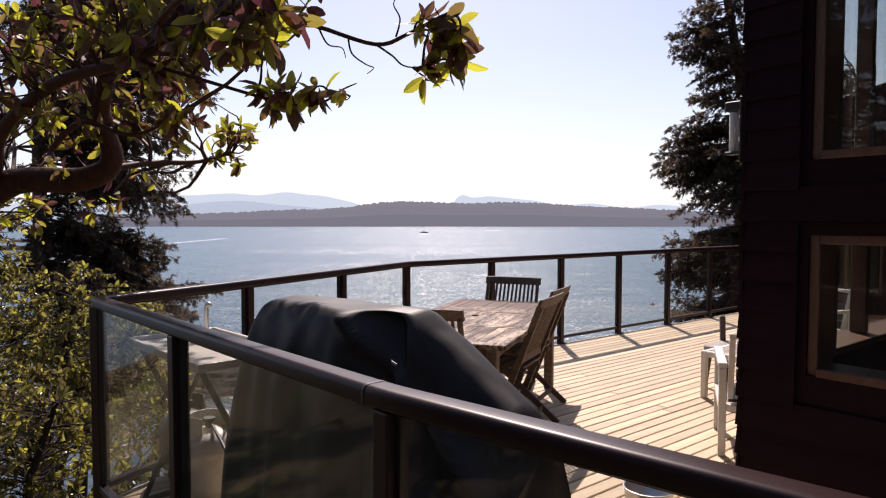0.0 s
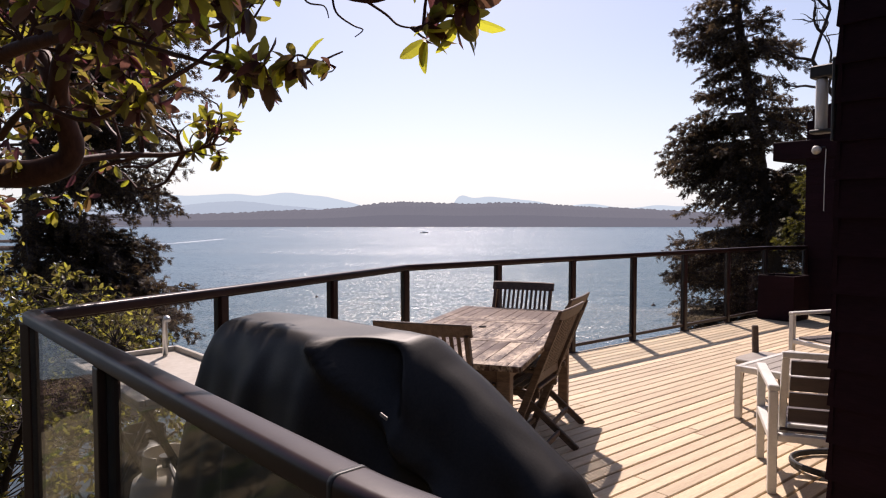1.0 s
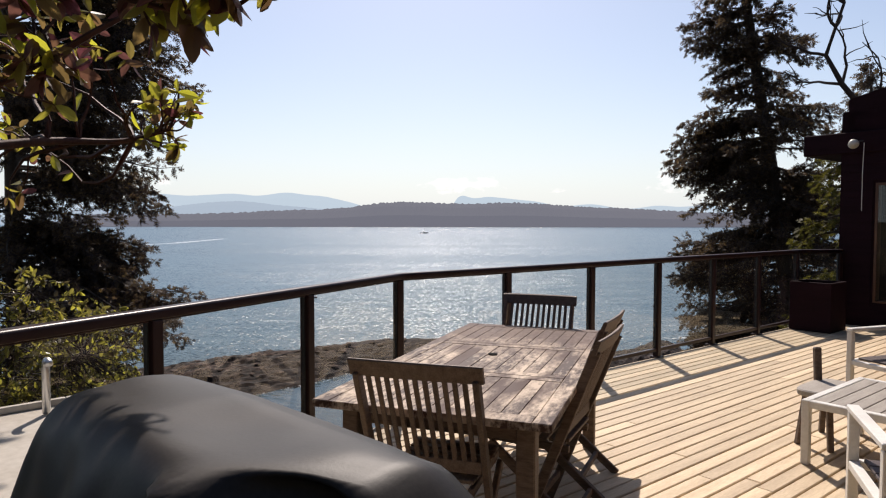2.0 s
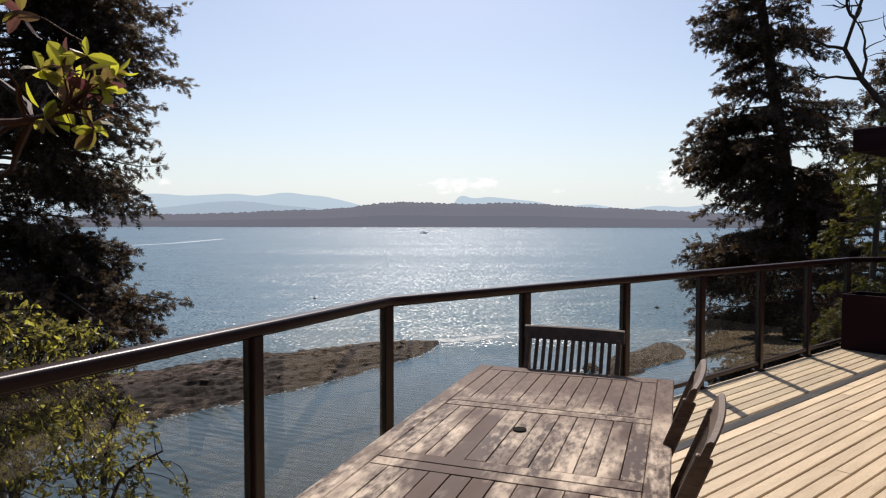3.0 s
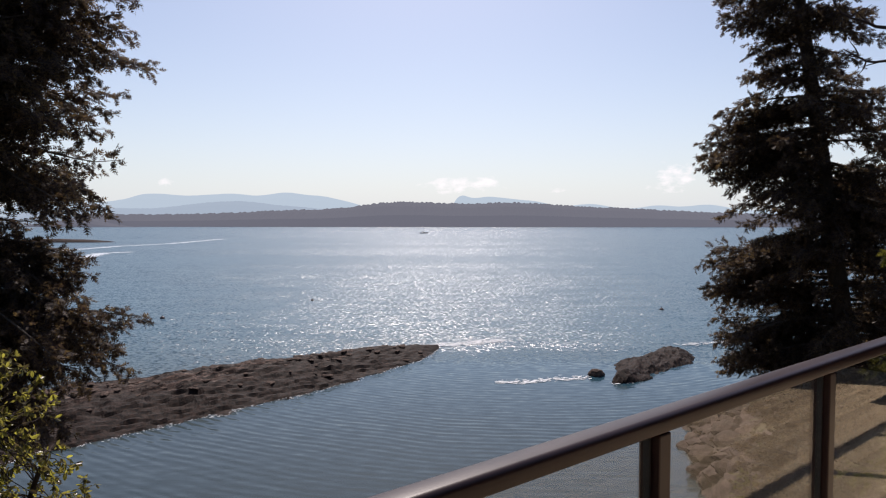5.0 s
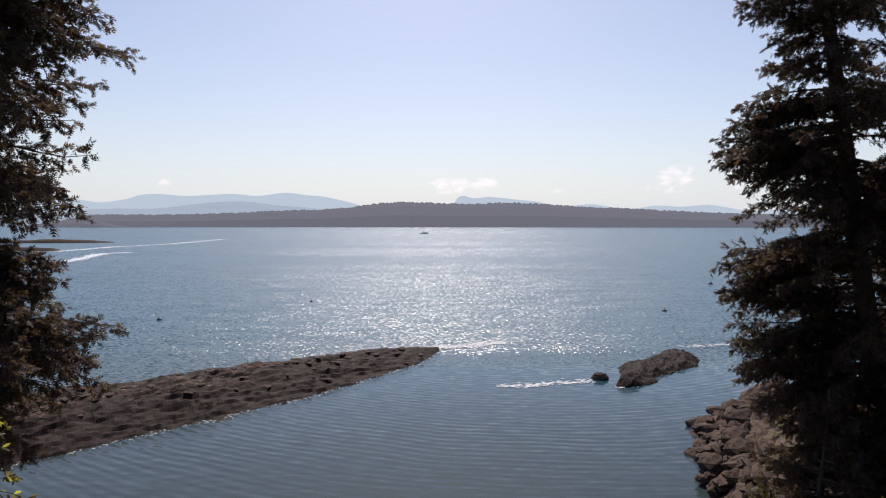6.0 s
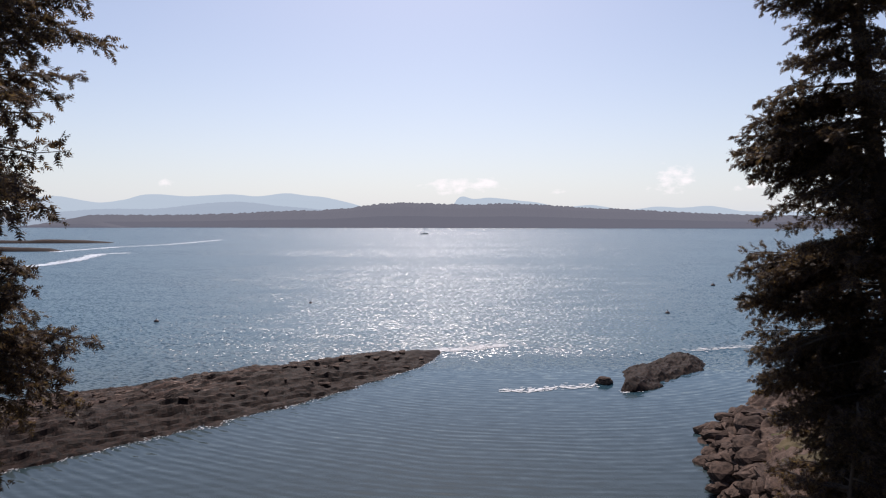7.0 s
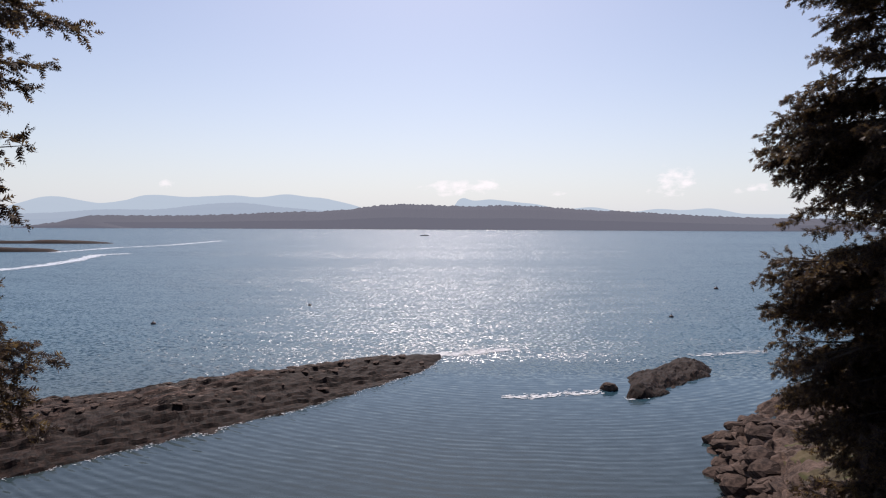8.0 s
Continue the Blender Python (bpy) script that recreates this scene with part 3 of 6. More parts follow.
def height_rock(name, origin, ang, length, grid, zfun, material, label, category):
    """A rock built as a height field: s runs along it, n across it."""
    ns, nn, n0, n1 = grid
    S, N = np.meshgrid(np.linspace(0, length, ns), np.linspace(n0, n1, nn), indexing="ij")
    Z = zfun(S, N)
    v = np.stack([S.ravel(), N.ravel(), Z.ravel()], 1).tolist()
    f = [(i * nn + j, (i + 1) * nn + j, (i + 1) * nn + j + 1, i * nn + j + 1) for i in range(ns - 1) for j in range(nn - 1)]
    ob = raw(name, v, f, material)
    ob.matrix_basis = Matrix.Translation(origin) @ Matrix.Rotation(ang, 4, "Z")
    return tagged(ob, label, category)


def spit_z(s, n):
    taper = 1 - np.exp(-s / 16)
    near, back = 8.6 * taper + 0.15, 7.0 * taper + 0.15
    crest = 2.4 * (1 - np.exp(-s / 23)) + 0.16
    n = n + 0.9 * fbm2(s, n * 0.4, 0.2, 11, 3) * taper
    nn = n + 1.6 * taper
    prof = np.where(nn < 0, 1 - (np.abs(nn) / near) ** 1.25, 1 - (np.abs(nn) / back) ** 1.7)
    ledges = 0.42 * fbm2(s * 0.35, n * 1.6, 0.6, 5, 4) + 0.30 * np.abs(fbm2(s * 0.5, n * 2.4, 0.9, 9, 3))
    lump = 0.45 * fbm2(s, n, 0.12, 21, 3)
    z = crest * np.clip(prof, -1.2, 1)
    z = z + (ledges + lump) * (0.35 + 0.65 * taper) * smooth01(-0.8, 0.5, prof) - 0.02
    crack = 0.42 * np.abs(fbm2(s * 0.16 + n * 0.10, n * 1.5, 0.7, 17, 4)) + 0.14 * np.abs(fbm2(s * 0.5, n * 1.3, 1.6, 19, 3))
    crumble = 0.22 * fbm2(s * 0.7, n * 1.2, 0.9, 43, 3) - 0.20 * np.abs(fbm2(s * 0.4, n * 1.5, 1.6, 45, 2)) + 0.07
    z = z + crumble * (0.25 + 0.75 * taper)
    return z - crack * (0.3 + 0.7 * taper) + 0.20


spit = height_rock("rock_spit", (-1.0, 90.3, SEA), math.atan2(-36.2, -39.0), 95, (420, 84, -12, 11), lambda s, n: spit_z(s, -n), MAT["rock"],
            "long brown rock spit running into the sea, its foot coloured dark for weed and shade", "rock spit")
# loose paler stones lying on the spit
rs = np.random.RandomState(77)
stone_meshes = []
for k in range(4):
    bm = bmesh.new()
    bmesh.ops.create_icosphere(bm, subdivisions=1, radius=1)
    for v in bm.verts:
        v.co *= rs.uniform(0.72, 1.15)
    me = bpy.data.meshes.new("stone")
    bm.to_mesh(me)
    bm.free()
    me.materials.append(MAT["rock_bare"])
    stone_meshes.append(me)
for k in range(300):
    q, w = rs.uniform(5, 70), rs.normal(0.6, 2.8)
    h = float(spit_z(np.array([q]), np.array([-w]))[0])
    if h < 0.25:
        continue
    r = rs.uniform(0.16, 0.48)
    link("stone", stone_meshes[k % 4], spit, "", Matrix.Translation((q, w, h + 0.06 * r)) @ Matrix.Rotation(rs.uniform(0, 6.28), 4, "Z") @ Matrix.Diagonal((1.9 * r, r, 0.30 * r, 1)))

# angular blocks that make up the rocky shore
rs = np.random.RandomState(31)
block_meshes = []
for k in range(5):
    bm = bmesh.new()
    bmesh.ops.create_icosphere(bm, subdivisions=2, radius=1)
    planes = [Vector(rs.normal(0, 1, 3)).normalized() for _ in range(9)]
    for v in bm.verts:
        for q in planes:
            over = v.co.dot(q) - 0.60
            if over > 0:
                v.co -= q * over
        v.co *= rs.uniform(0.96, 1.04)
    me = bpy.data.meshes.new("stone")
    bm.to_mesh(me)
    bm.free()
    me.materials.append(MAT["rock_bare"])
    block_meshes.append(me)
for k in range(300):
    x = rs.uniform(16.8, 26.0)
    y = float(shore_y(x)) - rs.uniform(0.7, 8.5)
    r = rs.choice((0.35, 0.55, 0.75, 1.0), p=(0.25, 0.35, 0.28, 0.12))
    h = float(ground_z(np.array([x]), np.array([y]))[0])
    turn = Matrix.Rotation(0.65 + rs.normal(0, 0.5), 4, "Z") @ Matrix.Rotation(rs.normal(0.25, 0.25), 4, "X")
    link("stone", block_meshes[k % 5], ground, "", Matrix.Translation((x, y, h + 0.05 * r)) @ turn @ Matrix.Diagonal((1.6 * r, 1.05 * r, 0.55 * r, 1)))


def islet_z(s, n):
    u = (s - 11.5) / 11.0
    w = 3.3 * np.sqrt(np.clip(1 - u * u, 0.001, 1)) * (0.92 + 0.32 * u)
    prof = 1 - (np.abs(n + 0.5 * np.sin(s * 0.5)) / np.maximum(w, 0.2)) ** 1.8
    z = (0.85 + 0.25 * np.sin(s * 0.8)) * np.clip(np.minimum(prof, 1.25 * (1 - np.abs(u) ** 5)), -1.2, 1)
    return z + 0.45 * fbm2(s * 0.8, n * 1.6, 0.55, 31, 4) - 0.30 * np.abs(fbm2(s * 0.8, n * 1.4, 1.1, 33, 3))


height_rock("rock_islet", (16.9, 70.8, SEA), math.atan2(17.6, 13.6), 24, (110, 60, -6.5, 6.5), islet_z, MAT["rock"],
            "low bare brown rock islet in the sea", "rock")


def boulder(name, centre, r, label, seed):
    bm = bmesh.new()
    bmesh.ops.create_icosphere(bm, subdivisions=4, radius=1)
    for v in bm.verts:
        p = v.co.copy()
        k = 1 + 0.28 * noise.noise(p * 1.4 + Vector((seed, 0, 0))) + 0.12 * noise.noise(p * 4 + Vector((0, seed, 0)))
        v.co = Vector((p.x * r[0], p.y * r[1], p.z * r[2])) * k
    ob = part(name, bm, MAT["rock_bare"])
    ob.matrix_basis = Matrix.Translation(centre)
    return tagged(ob, label, "rock")


boulder("boulder", (16.3, 74.8, SEA + 0.15), (0.8, 0.75, 0.6), "small rounded rock awash beside the islet", 2.0)


def skerry(name, centre, length, width, height, seed, label):
    ob = height_rock(name, (centre[0] - length / 2, centre[1], SEA), 0.15, length, (60, 14, -width, width),
                     lambda s, n: height * (1.25 * np.clip(1 - (2 * s / length - 1) ** 2, 0, 1) ** 0.6 * (1 - (n / width) ** 2) - 0.25) + 0.5 * height * fbm2(s, n, 0.05, seed, 3), MAT["rock"], label, "rock")
    return ob


skerry("skerry", (-318, 505), 110, 10, 2.6, 4, "low dark flat skerry far out in the sea")
skerry("skerry", (-252, 366), 62, 7, 2.2, 8, "low dark flat skerry nearer the shore")


def ridge(name, y, x0, x1, base, bumps, material, label, depth, tree=0.0, step=6.0, seed=0):
    """Far land as a solid ridge: a skyline of rounded summits, sloping to the water in front and behind."""
    xs = np.arange(x0, x1 + step, step)
    h = np.full(xs.shape, float(base))
    for c, w, a in bumps:
        h = h + a * np.exp(-((xs - c) / w) ** 2)
    h = h * smooth01(x0, x0 + 160, xs) * smooth01(x1, x1 - 160, xs)
    h = h * (1 + 0.05 * fbm2(xs, xs * 0, 0.004, seed, 4))
    rows = []
    for k, (f, d) in enumerate(((-0.02, -1.0), (0.45, -0.92), (0.8, -0.5), (1.0, 0.0), (0.6, 0.6), (-0.02, 1.0))):
        jag = tree * np.random.RandomState(seed + k).uniform(-1, 1, len(xs)) * smooth01(0.2, 1, f) if tree else 0
        rows.append(np.stack([xs, y + d * depth + depth * 0.12 * fbm2(xs, xs * 0 + k, 0.006, seed + 3, 3), SEA + h * f + jag * smooth01(3, 15, h)], 1))
    v = np.concatenate(rows).tolist()
    m_ = len(xs)
    f = [(k * m_ + i, k * m_ + i + 1, (k + 1) * m_ + i + 1, (k + 1) * m_ + i) for k in range(len(rows) - 1) for i in range(m_ - 1)]
    return tagged(raw(name, v, f, material), label, "land", kind="structure")


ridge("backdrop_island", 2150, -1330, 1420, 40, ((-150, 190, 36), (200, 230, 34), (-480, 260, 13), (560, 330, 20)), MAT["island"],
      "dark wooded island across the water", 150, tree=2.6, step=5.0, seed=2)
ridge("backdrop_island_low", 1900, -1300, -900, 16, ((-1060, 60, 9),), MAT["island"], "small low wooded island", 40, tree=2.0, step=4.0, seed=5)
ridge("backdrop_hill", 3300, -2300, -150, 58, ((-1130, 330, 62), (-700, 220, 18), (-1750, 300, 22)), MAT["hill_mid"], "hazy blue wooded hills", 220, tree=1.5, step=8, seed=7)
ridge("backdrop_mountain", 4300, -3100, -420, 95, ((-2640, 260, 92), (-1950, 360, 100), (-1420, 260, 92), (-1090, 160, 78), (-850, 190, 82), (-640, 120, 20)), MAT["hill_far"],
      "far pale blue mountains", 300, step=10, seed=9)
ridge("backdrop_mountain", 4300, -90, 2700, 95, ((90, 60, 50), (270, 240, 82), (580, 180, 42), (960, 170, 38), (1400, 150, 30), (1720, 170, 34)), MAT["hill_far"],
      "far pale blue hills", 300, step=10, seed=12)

# ---- deck ----
ANG = radians(39.0)
U, V = Vector((math.cos(ANG), math.sin(ANG), 0)), Vector((-math.sin(ANG), math.cos(ANG), 0))
BAY = 1.1386
PA, PB = Vector((-1.52, 3.60, 0)), Vector((-0.104, 6.589, 0))
PC = PB + U * (6 * BAY)
PD = Vector((5.95, 11.08, 0))
PF = Vector((0.165, 1.785, 0))
PE = PF + Vector((0.755, -0.656, 0)).normalized() * 4.4
K = Vector((1.488, 2.85, 0))
WALL_V = K.dot(V)
FAR_U = PD.dot(U) + 0.05


def uv(u, v, z=0.0):
    return U * u + V * v + Vector((0, 0, z))


deck_poly = [PE, PF, PA, PB, PC, PD, uv(FAR_U, WALL_V), K, K - V * 4.6]
poly_uv = [(p.dot(U), p.dot(V)) for p in deck_poly]


def spans_at(v):
    xs = []
    for (u0, v0), (u1, v1) in zip(poly_uv, poly_uv[1:] + poly_uv[:1]):
        if (v0 <= v < v1) or (v1 <= v < v0):
            xs.append(u0 + (v - v0) / (v1 - v0) * (u1 - u0))
    return sorted(xs)


deck = empty("floor", Matrix.Identity(4), "sunlit pale weathered timber deck boards with dark gaps", "deck", kind="structure")
PITCH = 0.0968
v_min, v_max = min(p[1] for p in poly_uv), max(p[1] for p in poly_uv)
rng = random.Random(4)
v0 = PB.dot(V) - 0.01
while v0 > v_min:
    va, vb = v0 - PITCH + 0.0085, v0
    a, b = spans_at(va), spans_at(vb)
    if len(a) != len(b):
        a = b = spans_at((va + vb) / 2)
    for k in range(0, len(a) - 1, 2):
        (a0, a1), (b0, b1) = (a[k], a[k + 1]), (b[k], b[k + 1])
        lo, hi = min(a0, b0), max(a1, b1)
        cuts, c = [], lo + rng.choice((1.2, 2.4, 3.6)) + 0.4 * rng.random()
        while c < hi - 0.9:
            cuts.append(c)
            c += 3.66
        edges = [None] + cuts + [None]
        for e0, e1 in zip(edges, edges[1:]):
            q = [a0 if e0 is None else e0 + 0.002, a1 if e1 is None else e1 - 0.002, b1 if e1 is None else e1 - 0.002, b0 if e0 is None else e0 + 0.002]
            if q[1] - q[0] < 0.03 and q[2] - q[3] < 0.03:
                continue
            zt = rng.uniform(-0.0015, 0.0015)
            mid = uv((q[0] + q[1] + q[2] + q[3]) / 4, (va + vb) / 2)
            vs = []
            for z, ins in ((-0.034, 0.0), (zt - 0.005, 0.0), (zt, 0.005)):
                for u_, v_ in ((q[0] + ins, va + ins), (q[1] - ins, va + ins), (q[2] - ins, vb - ins), (q[3] + ins, vb - ins)):
                    p = uv(u_, v_, z) - mid
                    vs.append((p.dot(U), p.dot(V), p.z))
            fs = [(3, 2, 1, 0), (8, 9, 10, 11)] + [(r * 4 + i, r * 4 + (i + 1) % 4, r * 4 + 4 + (i + 1) % 4, r * 4 + 4 + i) for r in (0, 1) for i in range(4)]
            ob = raw("board", vs, fs, MAT["deck"], deck)
            ob.matrix_basis = Matrix.Translation(mid) @ Matrix.Rotation(ANG, 4, "Z")
    v0 -= PITCH

bm = bmesh.new()
sweep(bm, [PE, PF, PA, PB, PC, PD], [(-0.03, -0.30), (0.03, -0.30), (0.03, -0.038), (-0.03, -0.038)])
part("rim_board", bm, MAT["joist"], deck, "dark timber rim board under the deck edge")
bm = bmesh.new()
for k in range(11):
    u = PA.dot(U) + 0.6 + k * 0.9
    vs_in = [v for v in np.arange(v_min + 0.1, v_max, 0.05) if any(lo < u < hi for lo, hi in zip(spans_at(v)[::2], spans_at(v)[1::2]))]
    if vs_in:
        c = uv(u, (min(vs_in) + max(vs_in)) / 2, -0.15)
        add_box(bm, (0.05, max(vs_in) - min(vs_in), 0.22), c, Matrix.Rotation(ANG, 3, "Z"))
part("joists", bm, MAT["joist"], deck, "hidden timber joists below the boards")
for p in (PA, PB, PB + U * 3 * BAY, PC, K - V * 2, uv(8, 2.5)):
    bm = bmesh.new()
    q = p * 0.98 + Vector((0.1, -0.1, 0))
    add_box(bm, (0.14, 0.14, 8.0), (q.x, q.y, -4.27), Matrix.Rotation(ANG, 3, "Z"))
    part("support_post", bm, MAT["joist"], deck, "timber post carrying the deck")

# ---- railing ----
railing = empty("deck_railing", Matrix.Translation(PB), "dark brown metal railing with clear glass panels round the deck", "railing")
inv = Matrix.Translation(-PB)


def rail_part(name, bm, mat=None, label="", smooth=False):
    bm.transform(inv)
    return part(name, bm, mat or MAT["rail"], railing, label, smooth)


prof = []
for cx, cz, a0 in ((0.021, 0.010, 0), (-0.021, 0.010, 90), (-0.030, -0.016, 180), (0.030, -0.016, 270)):
    r = 0.016 if cz > 0 else 0.007
    for k in range(5):
        a = radians(a0 + k * 22.5)
        prof.append((cx + r * math.cos(a), 1.056 + cz + r * math.sin(a)))
bm = bmesh.new()


def bent(pts, r):
    """Round the corners of a path a little."""
    out = [pts[0]]
    for a, b, c in zip(pts, pts[1:], pts[2:]):
        p, q = b + (a - b).normalized() * r, b + (c - b).normalized() * r
        for k in range(4):
            t = k / 3
            out.append(p * (1 - t) ** 2 + b * 2 * t * (1 - t) + q * t * t)
    return out + [pts[-1]]


sweep(bm, bent([PE, PF, PA, PB, PC, PD], 0.05), prof)
rail_part("top_rail", bm, MAT["rail"], "rounded dark brown metal handrail", True)


def section(p0, p1, posts, skip_first=False, skip_last=False):
    d = (p1 - p0).normalized()
    ang = math.atan2(d.y, d.x)
    rot = Matrix.Rotation(ang, 3, "Z")
    for i, s in enumerate(posts):
        if (i == 0 and skip_first) or (i == len(posts) - 1 and skip_last):
            continue
        c = p0 + d * s
        rail_part("post", box((0.058, 0.066, 1.20), (c.x, c.y, 0.43), rot, 0.006, 2))
        rail_part("foot_plate", box((0.11, 0.11, 0.008), (c.x, c.y, 0.0065), rot, 0.003))
    for a, b in zip(posts, posts[1:]):
        m = p0 + d * ((a + b) / 2)
        L = b - a - 0.062
        rail_part("bottom_rail", box((L, 0.04, 0.035), (m.x, m.y, 0.078), rot, 0.005), MAT["rail"])
        rail_part("channel", box((L, 0.03, 0.014), (m.x, m.y, 1.029), rot, 0.003), MAT["rail"])
        rail_part("glass_panel", box((L - 0.006, 0.006, 0.923), (m.x, m.y, 0.5595), rot), MAT["glass"], "clear glass panel with faint dirt")
        for e in (a + 0.031 + 0.006, b - 0.031 - 0.006):
            c = p0 + d * e
            rail_part("gasket", box((0.008, 0.02, 0.923), (c.x, c.y, 0.5595), rot), MAT["black_metal"])


L_AB = (PB - PA).length
section(PB, PC, [BAY * k for k in range(7)])
section(PA, PB, [L_AB * k / 3 for k in range(4)], skip_last=True)
section(PC, PD, [0, (PD - PC).length - 0.02], skip_first=True)
section(PA, PF, [0, 1.12, (PF - PA).length], skip_first=True)
section(PF, PE, [0, 1.14, 2.28, 3.42, 4.36], skip_first=True)
jd = (PF - PA).normalized()
jc = PF - jd * 0.06
bm = bmesh.new()
sweep(bm, [jc - jd * 0.006, jc + jd * 0.006], [(a * 1.03, 1.056 + (b - 1.056) * 1.04) for a, b in prof])
rail_part("joint_sleeve", bm, MAT["black_metal"], "dark joint ring on the handrail", True)

# ---- house ----
house = empty("house", Matrix.Translation(K), "dark stained house with lapped siding beside the deck", "house", kind="")
hinv = Matrix.Translation(-K)
T = 0.16
H_TOP = 3.05


def house_part(name, bm, mat, label="", parent=None, smooth=False):
    bm.transform(hinv)
    return part(name, bm, mat, parent or house, label, smooth)


def wall_box(p, q, z0, z1, inward, t=T):
    """A wall slab from p to q, its outer face on the line."""
    d = (q - p).normalized()
    c = (p + q) / 2 + inward * t / 2
    return box(((q - p).length, t, z1 - z0), (c.x, c.y, (z0 + z1) / 2), Matrix.Rotation(math.atan2(d.y, d.x), 3, "Z"))


# near face runs along -V from the corner K, its inside lies along +U; the seaward face runs along +U
NEAR_END = K - V * 4.6
LOW, HIGH = (0.90, 1.425), (1.70, 2.72)
SIDE_V = PD.dot(V) + 0.05


def holed_wall(p, d, inward, length, z0, z1, cols):
    """A wall from p along d; cols: (from, to, (z pairs)) of its openings, in order."""
    at = 0.0
    for s0, s1, zs in cols:
        house_part("wall", wall_box(p + d * at, p + d * s0, z0, z1, inward), MAT["siding"])
        lo = z0
        for a, b in zs:
            house_part("wall", wall_box(p + d * s0, p + d * s1, lo, a, inward), MAT["siding"])
            lo = b
        house_part("wall", wall_box(p + d * s0, p + d * s1, lo, z1, inward), MAT["siding"])
        at = s1
    house_part("wall", wall_box(p + d * at, p + d * length, z0, z1, inward), MAT["siding"])


NEAR_WIN = (0.235, 1.60)
SEA_WIN = (0.30, 1.70)
FAR_WIN = (2.20, 3.20)
holed_wall(K, -V, U, 4.6, -0.3, H_TOP, [(*NEAR_WIN, (LOW, HIGH))])
holed_wall(K + U * T, U, -V, FAR_U - K.dot(U), -0.3, H_TOP, [(*SEA_WIN, (LOW, HIGH))])
holed_wall(uv(FAR_U, WALL_V), V, U, SIDE_V - WALL_V, -0.3, H_TOP, [(*FAR_WIN, ((0.34, 2.02),))])
FD = uv(FAR_U, SIDE_V)
house_part("wall", wall_box(FD, FD + U * 5, -0.3, H_TOP, -V), MAT["siding"])
house_part("wall", wall_box(NEAR_END, NEAR_END + U * 14, -0.3, H_TOP, V), MAT["siding"])
house_part("wall", wall_box(NEAR_END + U * 14, FD + U * 5, -0.3, H_TOP, -U), MAT["siding"])
bm = bmesh.new()
c = (NEAR_END + FD) / 2 + U * 3.5 + Vector((0, 0, 0))
add_box(bm, (13.6, 4.2, 0.1), (*(NEAR_END + U * 7.0 + V * 2.3).xy, 0.02), Matrix.Rotation(ANG, 3, "Z"))
house_part("interior_floor", bm, MAT["window_wood"], "wooden floor inside")
house_part("interior_wall", wall_box(K - V * 4 + U * 3.6, K - V * 0.3 + U * 3.6, 0.08, 2.9, U, 0.1), MAT["plaster"], "plain pale room wall")
# flat roof with a deep fascia; it overhangs the far wing towards the sea
bm = bmesh.new()
rc = NEAR_END + U * 7.0 + V * 2.25
add_box(bm, (14.5, 4.9, 0.28), (rc.x, rc.y, H_TOP + 0.14), Matrix.Rotation(ANG, 3, "Z"), 0.01)
house_part("roof", bm, MAT["siding"], "flat dark roof slab")
wc = uv(FAR_U + 2.45, (WALL_V + SIDE_V) / 2 + 0.25)
house_part("eave", box((5.0, SIDE_V - WALL_V + 0.5, 0.30), (wc.x, wc.y, 2.60), Matrix.Rotation(ANG, 3, "Z"), 0.01), MAT["siding"], "deep dark eave of the far wing")
uc = uv(FAR_U + 2.6, (WALL_V + SIDE_V) / 2 - 0.08)
bm = bmesh.new()
hv, hu = (SIDE_V - WALL_V) / 2, 2.6
q = [uc + U * su * hu + V * sv * hv + Vector((0, 0, z)) for z in (2.752, 3.22) for su, sv in ((-1, -1), (1, -1), (1, 1), (-1, 1))]
for k in (4, 5):
    q[k].z += 0.9
vv = [bm.verts.new(p) for p in q]
for f in ((3, 2, 1, 0), (4, 5, 6, 7), (0, 1, 5, 4), (1, 2, 6, 5), (2, 3, 7, 6), (3, 0, 4, 7)):
    bm.faces.new([vv[k] for k in f])
house_part("upper_roof", bm, MAT["siding"], "dark sloping upper roof of the far wing")


def siding_boards(p, d, length, z0, z1, holes, outward):
    """Lapped boards, each a wedge: thin at its top edge, thick and proud at its foot."""
    z, lap = z0, 0.117
    while z < z1:
        runs = [(0.0, length)]
        for h0, h1, hz0, hz1 in holes:
            if z + lap > hz0 and z < hz1:
                runs = [r for a, b in runs for r in ((a, min(b, h0)), (max(a, h1), b)) if r[1] - r[0] > 0.02]
        for a, b in runs:
            bm = bmesh.new()
            vs = []
            for s in (a + 0.001, b - 0.001):
                for off, zz in ((0.001, z), (0.021, z), (0.010, z + lap + 0.012), (0.001, z + lap + 0.012)):
                    vs.append(bm.verts.new(p + d * s + outward * off + Vector((0, 0, zz))))
            for k in range(4):
                bm.faces.new((vs[k], vs[(k + 1) % 4], vs[4 + (k + 1) % 4], vs[4 + k]))
            bm.faces.new(vs[:4][::-1])
            bm.faces.new(vs[4:])
            house_part("siding_board", bm, MAT["siding"])
        z += lap


def hole_list(cols):
    return [(s0 - 0.02, s1 + 0.02, a - 0.02, b + 0.02) for s0, s1, zs in cols for a, b in zs]


